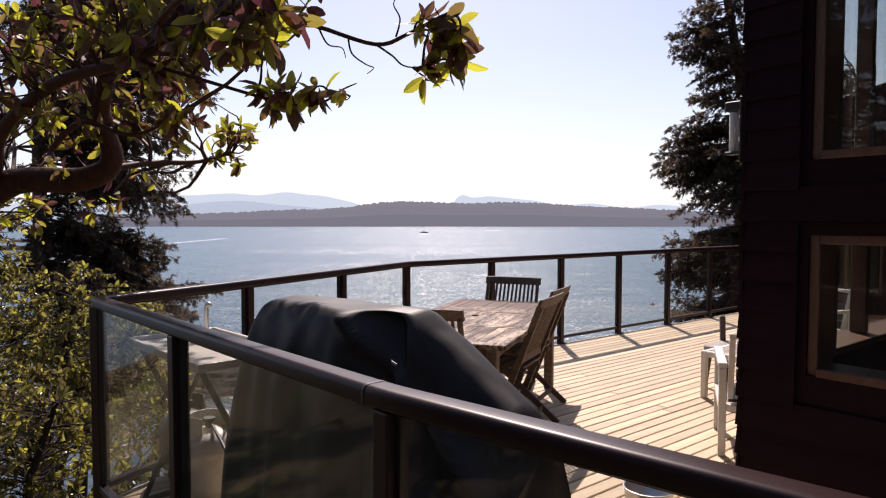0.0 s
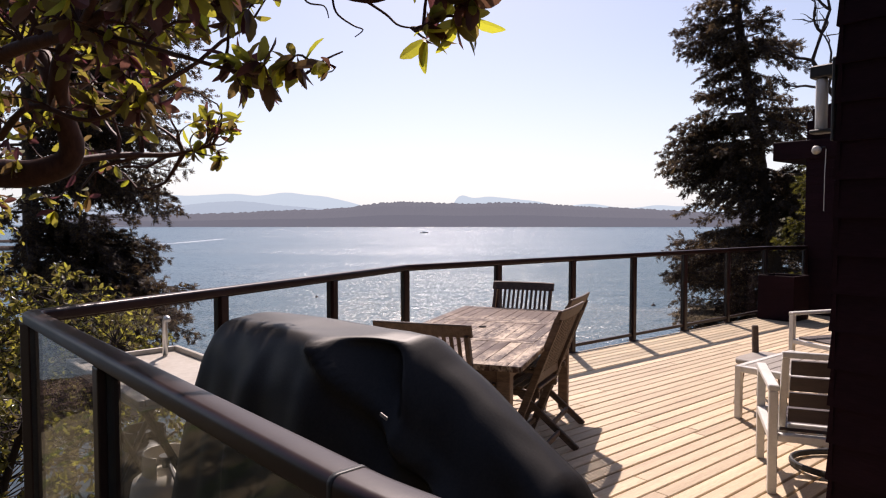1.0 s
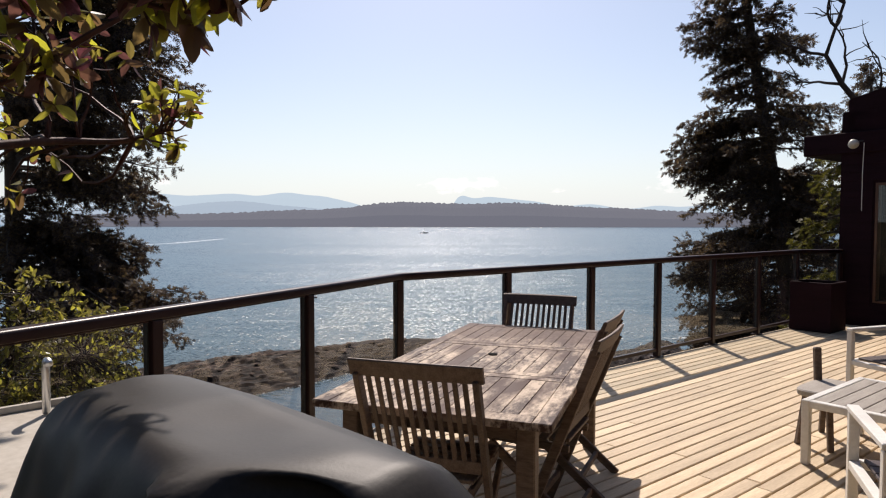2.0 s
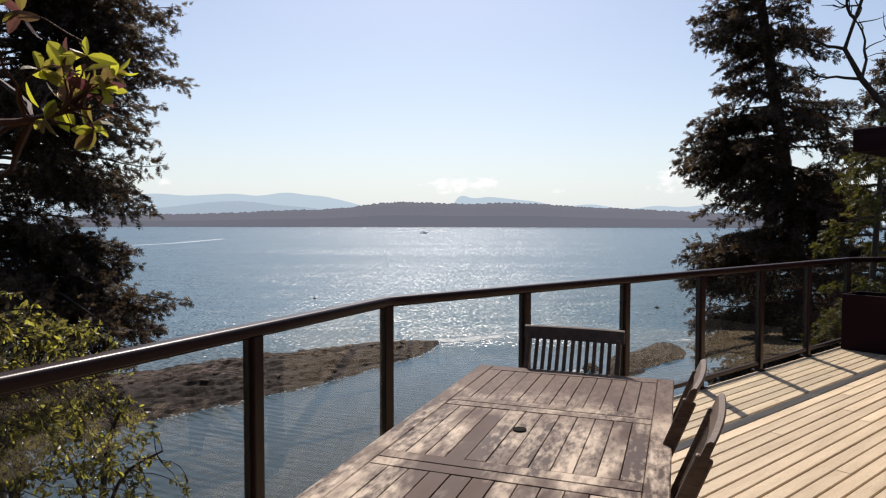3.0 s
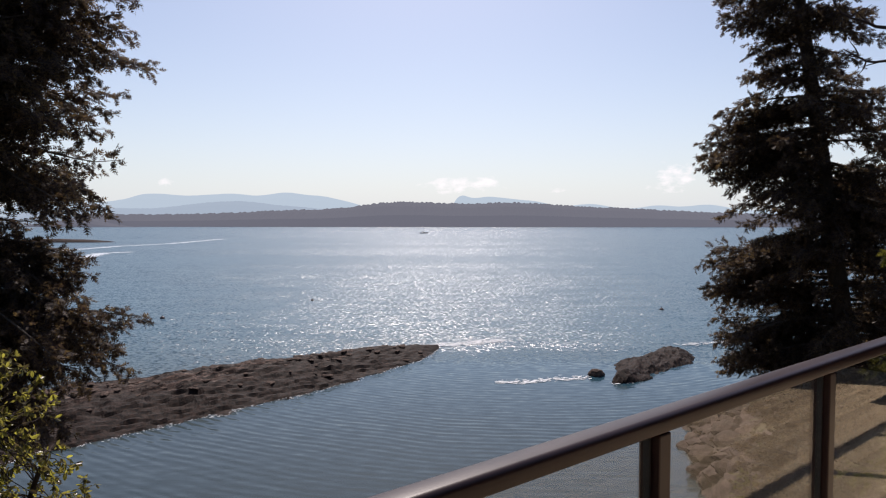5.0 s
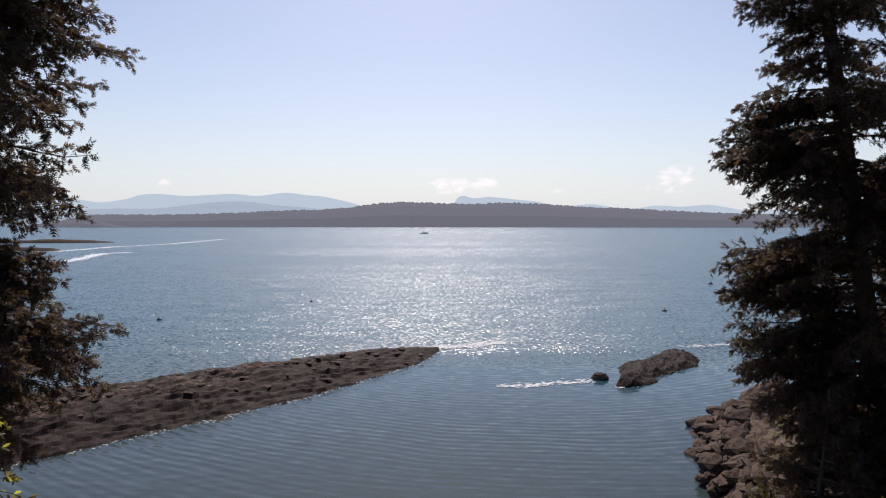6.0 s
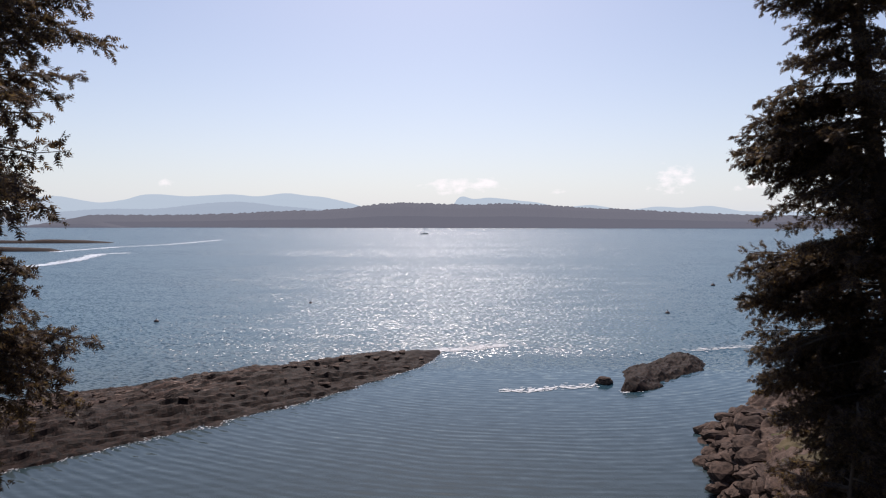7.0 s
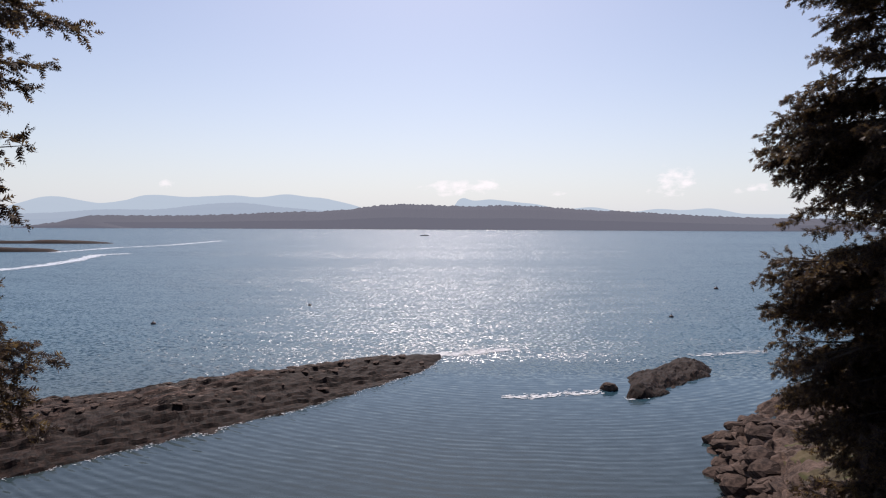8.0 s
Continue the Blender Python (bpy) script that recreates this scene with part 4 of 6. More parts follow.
siding_boards(K + V * 0.012, -V, 4.5, -0.28, H_TOP - 0.1, hole_list([(*NEAR_WIN, (LOW, HIGH))]), -U)
siding_boards(K - U * 0.02, U, 4.2, -0.28, H_TOP - 0.1, hole_list([(SEA_WIN[0] + T + 0.02, SEA_WIN[1] + T + 0.02, (LOW, HIGH))]), V)
siding_boards(uv(FAR_U, WALL_V + 0.025), V, SIDE_V - WALL_V - 0.03, -0.28, 2.44, hole_list([(FAR_WIN[0] - 0.025, FAR_WIN[1] - 0.025, ((0.34, 2.02),))]), -U)

def window(name, p, d, inward, s0, s1, z0, z1, bars):
    """A framed window in the wall from p along d."""
    mid = p + d * ((s0 + s1) / 2) + Vector((0, 0, z0))
    w = new(name)
    w.empty_display_size = 0.1
    w.parent = house
    w.matrix_basis = Matrix.Translation(mid - K)
    tagged(w, "window with a varnished wooden frame in the dark wall")
    wi = Matrix.Translation(-mid)
    rot = Matrix.Rotation(math.atan2(d.y, d.x), 3, "Z")

    def put(nm, size, s, depth, z, mat, bevel=0.003):
        c = p + d * s + inward * depth
        bm_ = box(size, (c.x, c.y, z), rot, bevel)
        bm_.transform(wi)
        part(nm, bm_, mat, w)
    zc, sc, h, L = (z0 + z1) / 2, (s0 + s1) / 2, z1 - z0, s1 - s0
    put("jamb", (0.035, 0.15, h), s0 + 0.0175, 0.085, zc, MAT["window_wood"])
    put("jamb", (0.035, 0.15, h), s1 - 0.0175, 0.085, zc, MAT["window_wood"])
    put("head", (L - 0.072, 0.15, 0.035), sc, 0.085, z1 - 0.0175, MAT["window_wood"])
    put("sill", (L - 0.072, 0.17, 0.03), sc, 0.080, z0 + 0.015, MAT["window_wood"])
    for b_ in bars:
        put("mullion", (0.045, 0.07, h - 0.068), b_, 0.07, zc - 0.002, MAT["window_wood"])
    put("pane", (L - 0.074, 0.006, h - 0.067), sc, 0.02, zc - 0.002, MAT["window_glass"], 0)


for zz in (LOW, HIGH):
    window("window", K, -V, U, *NEAR_WIN, *zz, (1.0,))
    window("window", K + U * T, U, -V, *SEA_WIN, *zz, (0.85,))
window("window", uv(FAR_U, WALL_V), V, U, *FAR_WIN, 0.34, 2.02, (2.7,))


def wall_lamp(p, label):
    """A shielded outdoor wall lamp: back plate, dark hood, white shade."""
    lamp = empty("wall_lamp", Matrix.Translation(p) @ Matrix.Rotation(ANG, 4, "Z"), label, "wall lamp")
    part("back_plate", box((0.10, 0.012, 0.26), (0, -0.052, 0.0), None, 0.003), MAT["black_metal"], lamp)
    bm = bmesh.new()
    lathe(bm, [(0.0, -0.085), (0.016, -0.085), (0.018, -0.080), (0.018, 0.070), (0.016, 0.075), (0.0, 0.075)], 16)
    part("tube", bm, MAT["lampglass"], lamp, "slim white opal tube", True)
    part("hood", box((0.045, 0.085, 0.04), (0, -0.012, 0.098), None, 0.004), MAT["black_metal"], lamp, "dark hood over the tube")
    part("foot", box((0.05, 0.08, 0.012), (0, -0.012, -0.092), None, 0.003), MAT["black_metal"], lamp)
    return lamp


wall_lamp(K + U * 0.055 + V * 0.085 + Vector((0, 0, 1.845)), "white outdoor lamp with a dark hood on the siding")

# ---- round floodlight on the far wing ----
fl = empty("floodlight", Matrix.Translation(uv(FAR_U - 0.075, FD.dot(V) - 0.3, 2.58)), "round pale floodlight on the far fascia", "floodlight")
bm = bmesh.new()
lathe(bm, [(0.0, 0.0), (0.062, 0.0), (0.070, 0.015), (0.052, 0.07), (0.022, 0.09), (0.0, 0.09)], 20)
bm.transform(Matrix.Translation((-0.12, 0.02, -0.02)) @ Matrix.Rotation(radians(70), 4, "X") @ Matrix.Rotation(radians(-40), 4, "Y"))
part("lamp_head", bm, MAT["tank_pale"], fl, "round pale lamp head", True)
bm = bmesh.new()
tube(bm, [(-0.08, 0.02, 0.0), (-0.03, 0.02, 0.03), (0.0, 0.0, 0.03)], 0.012)
part("arm", bm, MAT["black_metal"], fl)
bm = bmesh.new()
tube(bm, [(0.0, -0.02, 0.0), (-0.012, -0.02, -0.4), (-0.012, -0.02, -0.95)], 0.006, 6)
part("cable", bm, MAT["white_metal"], fl, "thin pale hanging cable")

# ---- dining table ----
TC, TA = Vector((0.533, 5.178, 0)), radians(70.3)
TL, TW, TH = 2.12, 0.985, 0.745
table = empty("dining_table", Matrix.Translation(TC) @ Matrix.Rotation(TA, 4, "Z"), "weathered grey-brown teak dining table with a slatted top", "table")
# local x runs along the table
F_ = 0.075
for sy in (-1, 1):
    part("border", box((TL, F_, 0.032), (0, sy * (TW - F_) / 2, TH - 0.016), None, 0.004), MAT["teak_top"], table)
for x in (-TL / 2 + 0.045, TL / 2 - 0.045):
    part("end_board", box((0.088, TW - 2 * F_ - 0.003, 0.031), (x, 0, TH - 0.0165), None, 0.0015), MAT["teak_top"], table)
for x in (-0.36, 0.36):
    for o in (-0.034, 0.034):
        part("cross_board", box((0.062, TW - 2 * F_ - 0.003, 0.031), (x + o, 0, TH - 0.0165), None, 0.0015), MAT["teak_top"], table)
NS = 12
sw = (TW - 2 * F_) / NS
slat_meshes = {}
for a, b in ((-TL / 2 + 0.091, -0.427), (-0.293, 0.293), (0.427, TL / 2 - 0.091)):
    for k in range(NS):
        y = -(TW - 2 * F_) / 2 + (k + 0.5) * sw
        key = round(b - a, 3)
        if key not in slat_meshes:
            bm = box((b - a - 0.002, sw - 0.0028, 0.026), (0, 0, 0), None, 0.0012)
            bmesh.ops.recalc_face_normals(bm, faces=bm.faces)
            me = bpy.data.meshes.new("slat")
            bm.to_mesh(me)
            bm.free()
            me.materials.append(MAT["teak_top"])
            slat_meshes[key] = me
        link("slat", slat_meshes[key], table, "", Matrix.Translation(((a + b) / 2, y, TH - 0.0155 + rng.uniform(-0.001, 0.001))))
bm = bmesh.new()
lathe(bm, [(0.022, 0.0), (0.026, 0.0), (0.026, 0.003), (0.022, 0.003)], 20, (0.06, 0.04, TH - 0.0005))
part("umbrella_ring", bm, MAT["dull_black"], table, "dark ring of the umbrella hole")
# flat black disc stands in for the darkness inside the open umbrella hole
bm = bmesh.new()
lathe(bm, [(0.0, 0.0), (0.021, 0.0), (0.021, 0.002), (0.0, 0.002)], 20, (0.06, 0.04, TH + 0.0006))
part("umbrella_cap", bm, MAT["dull_black"], table)
for sx in (-1, 1):
    part("apron_end", box((0.025, TW - 0.26, 0.085), (sx * (TL / 2 - 0.15), 0, TH - 0.078), None, 0.003), MAT["teak"], table)
    for sy in (-1, 1):
        part("leg", box((0.075, 0.075, TH - 0.034), (sx * (TL / 2 - 0.14), sy * (TW / 2 - 0.12), (TH - 0.034) / 2), None, 0.006), MAT["teak"], table)
for sy in (-1, 1):
    part("apron_side", box((TL - 0.38, 0.025, 0.085), (0, sy * (TW / 2 - 0.12), TH - 0.078), None, 0.003), MAT["teak"], table)

# ---- folding chairs ----
def folding_chair(m, label):
    """Facing +y; the long side bars lean from the front feet up to the back's top."""
    ch = empty("folding_chair", m, label, "chair", "chairs round the dining table")
    W = 0.235
    top = 0.955

    def bar_y(z):
        return 0.37 * (1 - z / top)
    for sx in (-1, 1):
        part("side_bar", beam((sx * W, bar_y(0.0), 0.0), (sx * W, bar_y(top - 0.05), top - 0.05), 0.024, 0.045, 0.004, (0, 1, 0)), MAT["teak"], ch)
        part("rear_leg", beam((sx * (W - 0.028), 0.02, 0.0), (sx * (W - 0.028), 0.53, 0.425), 0.024, 0.042, 0.004, (0, 1, 0)), MAT["teak"], ch)
        part("seat_rail", beam((sx * (W - 0.056), 0.15, 0.432), (sx * (W - 0.056), 0.57, 0.445), 0.022, 0.036, 0.003), MAT["teak"], ch)
    # top rail, gently bowed
    bm = bmesh.new()
    N_, th, hh = 12, 0.023, 0.066
    rows_ = []
    for i in range(N_ + 1):
        x = -0.262 + 0.524 * i / N_
        yb = -0.012 * (1 - (2 * i / N_ - 1) ** 2)
        e = 0.002 * (1 - (2 * i / N_ - 1) ** 4)
        ring = []
        for dy, z in ((0, top - hh), (th, top - hh), (th - 0.002, top - 0.006 + e), (th - 0.008, top + e), (0.006, top + e), (0, top - 0.006 + e)):
            ring.append(bm.verts.new((x, yb + dy + bar_y(z) - 0.008, z)))
        rows_.append(ring)
    for a, b in zip(rows_, rows_[1:]):
        for j in range(6):
            bm.faces.new((a[j], a[(j + 1) % 6], b[(j + 1) % 6], b[j]))
    bm.faces.new(rows_[0][::-1])
    bm.faces.new(rows_[-1])
    part("top_rail", bm, MAT["teak"], ch)
    part("lower_rail", beam((-W + 0.014, bar_y(0.53), 0.53), (W - 0.014, bar_y(0.53), 0.53), 0.024, 0.05, 0.003), MAT["teak"], ch)
    for k in range(11):
        x = -0.19 + 0.038 * k
        bow = -0.011 * (1 - (x / 0.262) ** 2)
        part("back_slat", beam((x, bar_y(0.54) + 0.004, 0.54), (x, bar_y(top - 0.06) + bow + 0.004, top - 0.06), 0.019, 0.012, 0.002, (0, 1, 0)), MAT["teak"], ch)
    for k in range(8):
        y = 0.17 + 0.054 * k
        part("seat_slat", box((2 * W - 0.09, 0.044, 0.016), (0, y, 0.462 + 0.012 * ((k - 3.5) / 3.5) ** 2), None, 0.003), MAT["teak"], ch)
    for y0, z0 in ((bar_y(0.16), 0.16), (0.14, 0.10)):
        part("stretcher", beam((-W + 0.03, y0, z0), (W - 0.03, y0, z0), 0.022, 0.032, 0.003), MAT["teak"], ch)
    return ch




def seat_pose(p, facing):
    return Matrix.Translation(p) @ Matrix.Rotation(facing - math.pi / 2, 4, "Z")


lab = "weathered teak folding chair with a slatted back"
c0 = folding_chair(seat_pose(Vector((0.14, 4.075, 0)), TA + radians(2)), lab + " at the near end")
c1 = copy_thing(c0, seat_pose(Vector((0.918, 6.285, 0)), TA + math.pi + radians(-2)))
tagged(c1, lab + " at the far end")
c2 = copy_thing(c0, seat_pose(Vector((1.035, 4.74, 0)), TA + math.pi / 2 - radians(6)))
tagged(c2, lab + " beside the table")
c3 = copy_thing(c0, seat_pose(Vector((1.19, 5.27, 0)), TA + math.pi / 2 - radians(5)))
tagged(c3, lab + " under the table edge")

# ---- covered barbecue ----
GC, GA = Vector((-0.03, 2.68, 0)), radians(-44.0)
grill = empty("barbecue", Matrix.Translation(GC) @ Matrix.Rotation(GA, 4, "Z"), "barbecue under a sagging black cloth cover behind the railing", "barbecue")
NU, NP = 84, 72
U0, U1 = -0.65, 0.76


def grill_cover():
    """A draped cover: a rounded hood, a tent-like slope over the side shelf, creases where they meet, loose sides."""
    bm = bmesh.new()
    rings = []
    for i in range(NU + 1):
        u = U0 + (U1 - U0) * i / NU
        crown = float(np.interp(u, (-0.65, -0.635, -0.61, -0.56, -0.47, -0.20, 0.20, 0.28, 0.36, 0.55, 0.70, 0.76), (0.93, 1.00, 1.06, 1.115, 1.155, 1.168, 1.168, 1.160, 1.095, 0.975, 0.885, 0.80)))
        shelf = float(smooth01(0.20, 0.42, u))
        end = min(1.0, max(0.0, (u - U0) / 0.16)) ** 0.5
        back = 0.10 * (0.5 + 0.5 * end) + 0.05 * shelf
        # the hood's flat top ends in front along a slanting crease
        front = float(np.interp(u, (-0.65, -0.48, -0.05, 0.08, 0.29, 0.45, 0.76), (0.02, -0.06, -0.10, -0.09, 0.035, 0.06, 0.06)))
        hem_f = -0.325 * (0.62 + 0.38 * end) + 0.10 * float(smooth01(0.45, 0.76, u))
        hem_b = 0.315 * (0.72 + 0.28 * end) + 0.02 * shelf
        hem = 0.12 + 0.03 * math.sin(u * 9 + 1) + 0.05 * float(smooth01(0.55, 0.76, u))
        ring = []
        for j in range(NP + 1):
            t = j / NP
            if t < 0.60:
                q = 1 - t / 0.60
                fall = q ** (1.55 - 0.75 * shelf)
                v = front + (hem_f - front) * q ** (0.62 - 0.1 * shelf)
                z = crown - 0.006 + (hem - crown) * fall
                free = float(smooth01(0.05, 0.5, q))
                fold = (0.016 * math.sin(u * 15 + 2 * math.sin(u * 5) - 1) + 0.008 * math.sin(u * 37 + 2)) * free
                low = 1.168 - z
                # a ridge that catches the light, the hollow beyond it, and the folds below the shelf corner
                for c, k, w in ((0.06 + 1.2 * low, 0.050, 0.035), (0.20 + 0.55 * low, -0.085, 0.075), (0.33 + 0.10 * low, 0.060, 0.045), (0.46 + 0.45 * low, -0.040, 0.05)):
                    fold += k * math.exp(-((u - c) / w) ** 2) * float(smooth01(0.0, 0.10, q)) * (1 - 0.75 * float(smooth01(0.25, 0.9, q)))
                v -= fold
            elif t < 0.72:
                q = (t - 0.60) / 0.12
                v = front + (back - front) * q
                z = crown - 0.006 + 0.010 * math.sin(math.pi * q) - 0.016 * (1 - shelf) * math.exp(-((u + 0.05) / 0.2) ** 2) * math.sin(math.pi * q)
            else:
                q = (t - 0.72) / 0.28
                v = back + (hem_b - back) * q ** 0.5 + 0.018 * math.sin(u * 17 + 1) * float(smooth01(0.1, 0.6, q))
                z = crown - 0.006 + (hem - crown) * q
            p = Vector((u, v, z))
            w = noise.noise(Vector((u * 3.4, t * 4.2, 1.7))) * 0.014 + noise.noise(Vector((u * 10, t * 15, 4.1))) * 0.006
            p += Vector((0.3 * w, -w, 0.4 * w))
            ring.append(bm.verts.new(p))
        rings.append(ring)
    for a, b in zip(rings, rings[1:]):
        for j in range(NP):
            bm.faces.new((a[j], a[j + 1], b[j + 1], b[j]))
    for r in (rings[0][::-1], rings[-1]):
        bm.faces.new(r)
    return bm


part("cover", grill_cover(), MAT["cover"], grill, "black cloth cover with creases and a sagging slope", True)
part("firebox", box((0.62, 0.36, 0.26), (-0.18, 0, 0.80), None, 0.02), MAT["black_metal"], grill)
part("cart", box((0.64, 0.36, 0.56), (-0.16, 0, 0.36), None, 0.01), MAT["black_metal"], grill)
for sx in (-0.42, 0.18):
    for sy in (-0.16, 0.16):
        bm = bmesh.new()
        lathe(bm, [(0.0, -0.015), (0.045, -0.015), (0.05, -0.008), (0.05, 0.008), (0.045, 0.015), (0.0, 0.015)], 16)
        bm.transform(Matrix.Translation((sx, sy, 0.05)) @ Matrix.Rotation(math.pi / 2, 4, "X"))
        part("caster", bm, MAT["black_metal"], grill)
part("tag", box((0.024, 0.003, 0.008), (0.40, -0.18, 1.03), Matrix.Rotation(0.3, 3, "Y")), MAT["grey_top"], grill, "small grey cloth tag")

# ---- steel wash table with a tap ----
SA = radians(-46)
sink = empty("wash_table", Matrix.Translation((-0.888, 3.445, 0)) @ Matrix.Rotation(SA, 4, "Z"), "steel outdoor wash table with a rim and a bent tap", "wash table")
SL, SW, SH = 0.90, 0.48, 0.87
bm = bmesh.new()
add_box(bm, (SL, SW, 0.012), (0, 0, SH - 0.03))
part("basin_floor", bm, MAT["basin"], sink)
for sy in (-1, 1):
    part("rim", box((SL, 0.022, 0.024), (0, sy * (SW / 2 - 0.011), SH - 0.012), None, 0.006, 2), MAT["basin"], sink)
for sx in (-1, 1):
    part("rim", box((0.022, SW - 0.046, 0.024), (sx * (SL / 2 - 0.011), 0, SH - 0.012), None, 0.006, 2), MAT["basin"], sink)
bm = bmesh.new()
tp = [(-0.34, 0.14, SH - 0.02), (-0.34, 0.14, SH + 0.13)] + [(-0.34 + 0.025 * (1 - math.cos(a)), 0.14, SH + 0.13 + 0.025 * math.sin(a)) for a in np.linspace(0.3, math.pi * 0.8, 6)]
tube(bm, tp, 0.012, 10)
part("tap", bm, MAT["steel"], sink, "bent steel tap", True)
for sx in (-0.38, 0.36):
    for a, b in (((sx, -0.20, 0.0), (sx, 0.20, SH - 0.05)), ((sx + 0.03, 0.20, 0.0), (sx + 0.03, -0.20, SH - 0.05))):
        bm = bmesh.new()
        tube(bm, [a, b], 0.014, 8)
        part("leg", bm, MAT["black_metal"], sink)
    bm = bmesh.new()
    tube(bm, [(sx, -0.23, 0.014), (sx, 0.23, 0.014)], 0.014, 8)
    part("foot_bar", bm, MAT["black_metal"], sink)


def gas_tank(p, mat, label):
    t = empty("gas_tank", Matrix.Translation(p), label, "gas tank", "gas tanks under the wash table")
    bm = bmesh.new()
    lathe(bm, [(0.0, 0.03), (0.09, 0.03), (0.14, 0.06), (0.152, 0.11), (0.152, 0.27), (0.14, 0.33), (0.09, 0.365), (0.03, 0.38), (0.0, 0.38)], 28)
    part("body", bm, mat, t, "", True)
    bm = bmesh.new()
    lathe(bm, [(0.105, 0.0), (0.11, 0.0), (0.11, 0.05), (0.105, 0.05)], 24)
    part("foot_ring", bm, mat, t)
    bm = bmesh.new()
    n_ = 18
    for k in range(n_):
        a0, a1 = math.pi * 1.5 * k / n_, math.pi * 1.5 * (k + 1) / n_
        q = [Vector((0.1 * math.cos(a), 0.1 * math.sin(a), z)) for a in (a0, a1) for z in (0.352, 0.45)]
        q2 = [Vector((0.094 * math.cos(a), 0.094 * math.sin(a), z)) for a in (a0, a1) for z in (0.352, 0.45)]
        vv = [bm.verts.new(x) for x in q + q2]
        for f in ((0, 2, 3, 1), (4, 5, 7, 6), (1, 3, 7, 5), (0, 4, 6, 2), (0, 1, 5, 4), (2, 6, 7, 3)):
            bm.faces.new([vv[i] for i in f])
    part("collar", bm, mat, t)
    bm = bmesh.new()
    lathe(bm, [(0.0, 0.375), (0.02, 0.375), (0.02, 0.41), (0.032, 0.412), (0.032, 0.43), (0.0, 0.43)], 14)
    part("valve", bm, MAT["black_metal"], t)
    return t


gas_tank((-1.22, 3.98, 0), MAT["tank_dark"], "dark grey gas tank standing on the deck")
gas_tank((-0.97, 3.66, 0), MAT["tank_pale"], "pale beige gas tank under the wash table")
hose = new("gas_hose", bpy.data.meshes.new("gas_hose"))
bm = bmesh.new()
hp = [(-0.95, 3.64, 0.40), (-0.76, 3.36, 0.30), (-0.66, 3.16, 0.06), (-0.58, 3.08, 0.011), (-0.45, 3.10, 0.011), (-0.36, 3.02, 0.10), (-0.32, 2.95, 0.32)]
cv = [Vector(p) for p in hp]
fine_pts = []
for i in range(len(cv) - 1):
    p0, p1, p2, p3 = cv[max(i - 1, 0)], cv[i], cv[i + 1], cv[min(i + 2, len(cv) - 1)]
    for k in range(6):
        t = k / 6
        fine_pts.append(0.5 * ((2 * p1) + (p2 - p0) * t + (2 * p0 - 5 * p1 + 4 * p2 - p3) * t * t + (3 * p1 - p0 - 3 * p2 + p3) * t ** 3))
tube(bm, fine_pts + [cv[-1]], 0.009, 8)
bm.to_mesh(hose.data)
bm.free()
hose.data.materials.append(MAT["black_metal"])
tagged(hose, "black rubber gas hose looping over the deck", "hose")

# ---- lounge corner ----
RB = Matrix.Rotation(ANG, 4, "Z")
low = empty("coffee_table", Matrix.Translation(uv(0, 0) + Vector((2.43, 5.63, 0)) + U * 0.45 - V * 0.30) @ RB, "low pale metal coffee table with a grey slatted top", "coffee table")
CL, CW, CH = 0.92, 0.62, 0.395
for sx in (-1, 1):
    for sy in (-1, 1):
        part("leg", box((0.045, 0.045, CH), (sx * (CL / 2 - 0.0225), sy * (CW / 2 - 0.0225), CH / 2), None, 0.004), MAT["white_metal"], low)
    part("frame_end", box((0.045, CW - 0.092, 0.045), (sx * (CL / 2 - 0.0225), 0, CH - 0.0225), None, 0.004), MAT["white_metal"], low)
for sy in (-1, 1):
    part("frame_side", box((CL - 0.092, 0.045, 0.045), (0, sy * (CW / 2 - 0.0225), CH - 0.0225), None, 0.004), MAT["white_metal"], low)
for k in range(6):
    part("slat", box((CL - 0.094, 0.083, 0.018), (0, -(CW - 0.09) / 2 + (k + 0.5) * (CW - 0.09) / 6, CH - 0.012), None, 0.003), MAT["grey_top"], low)


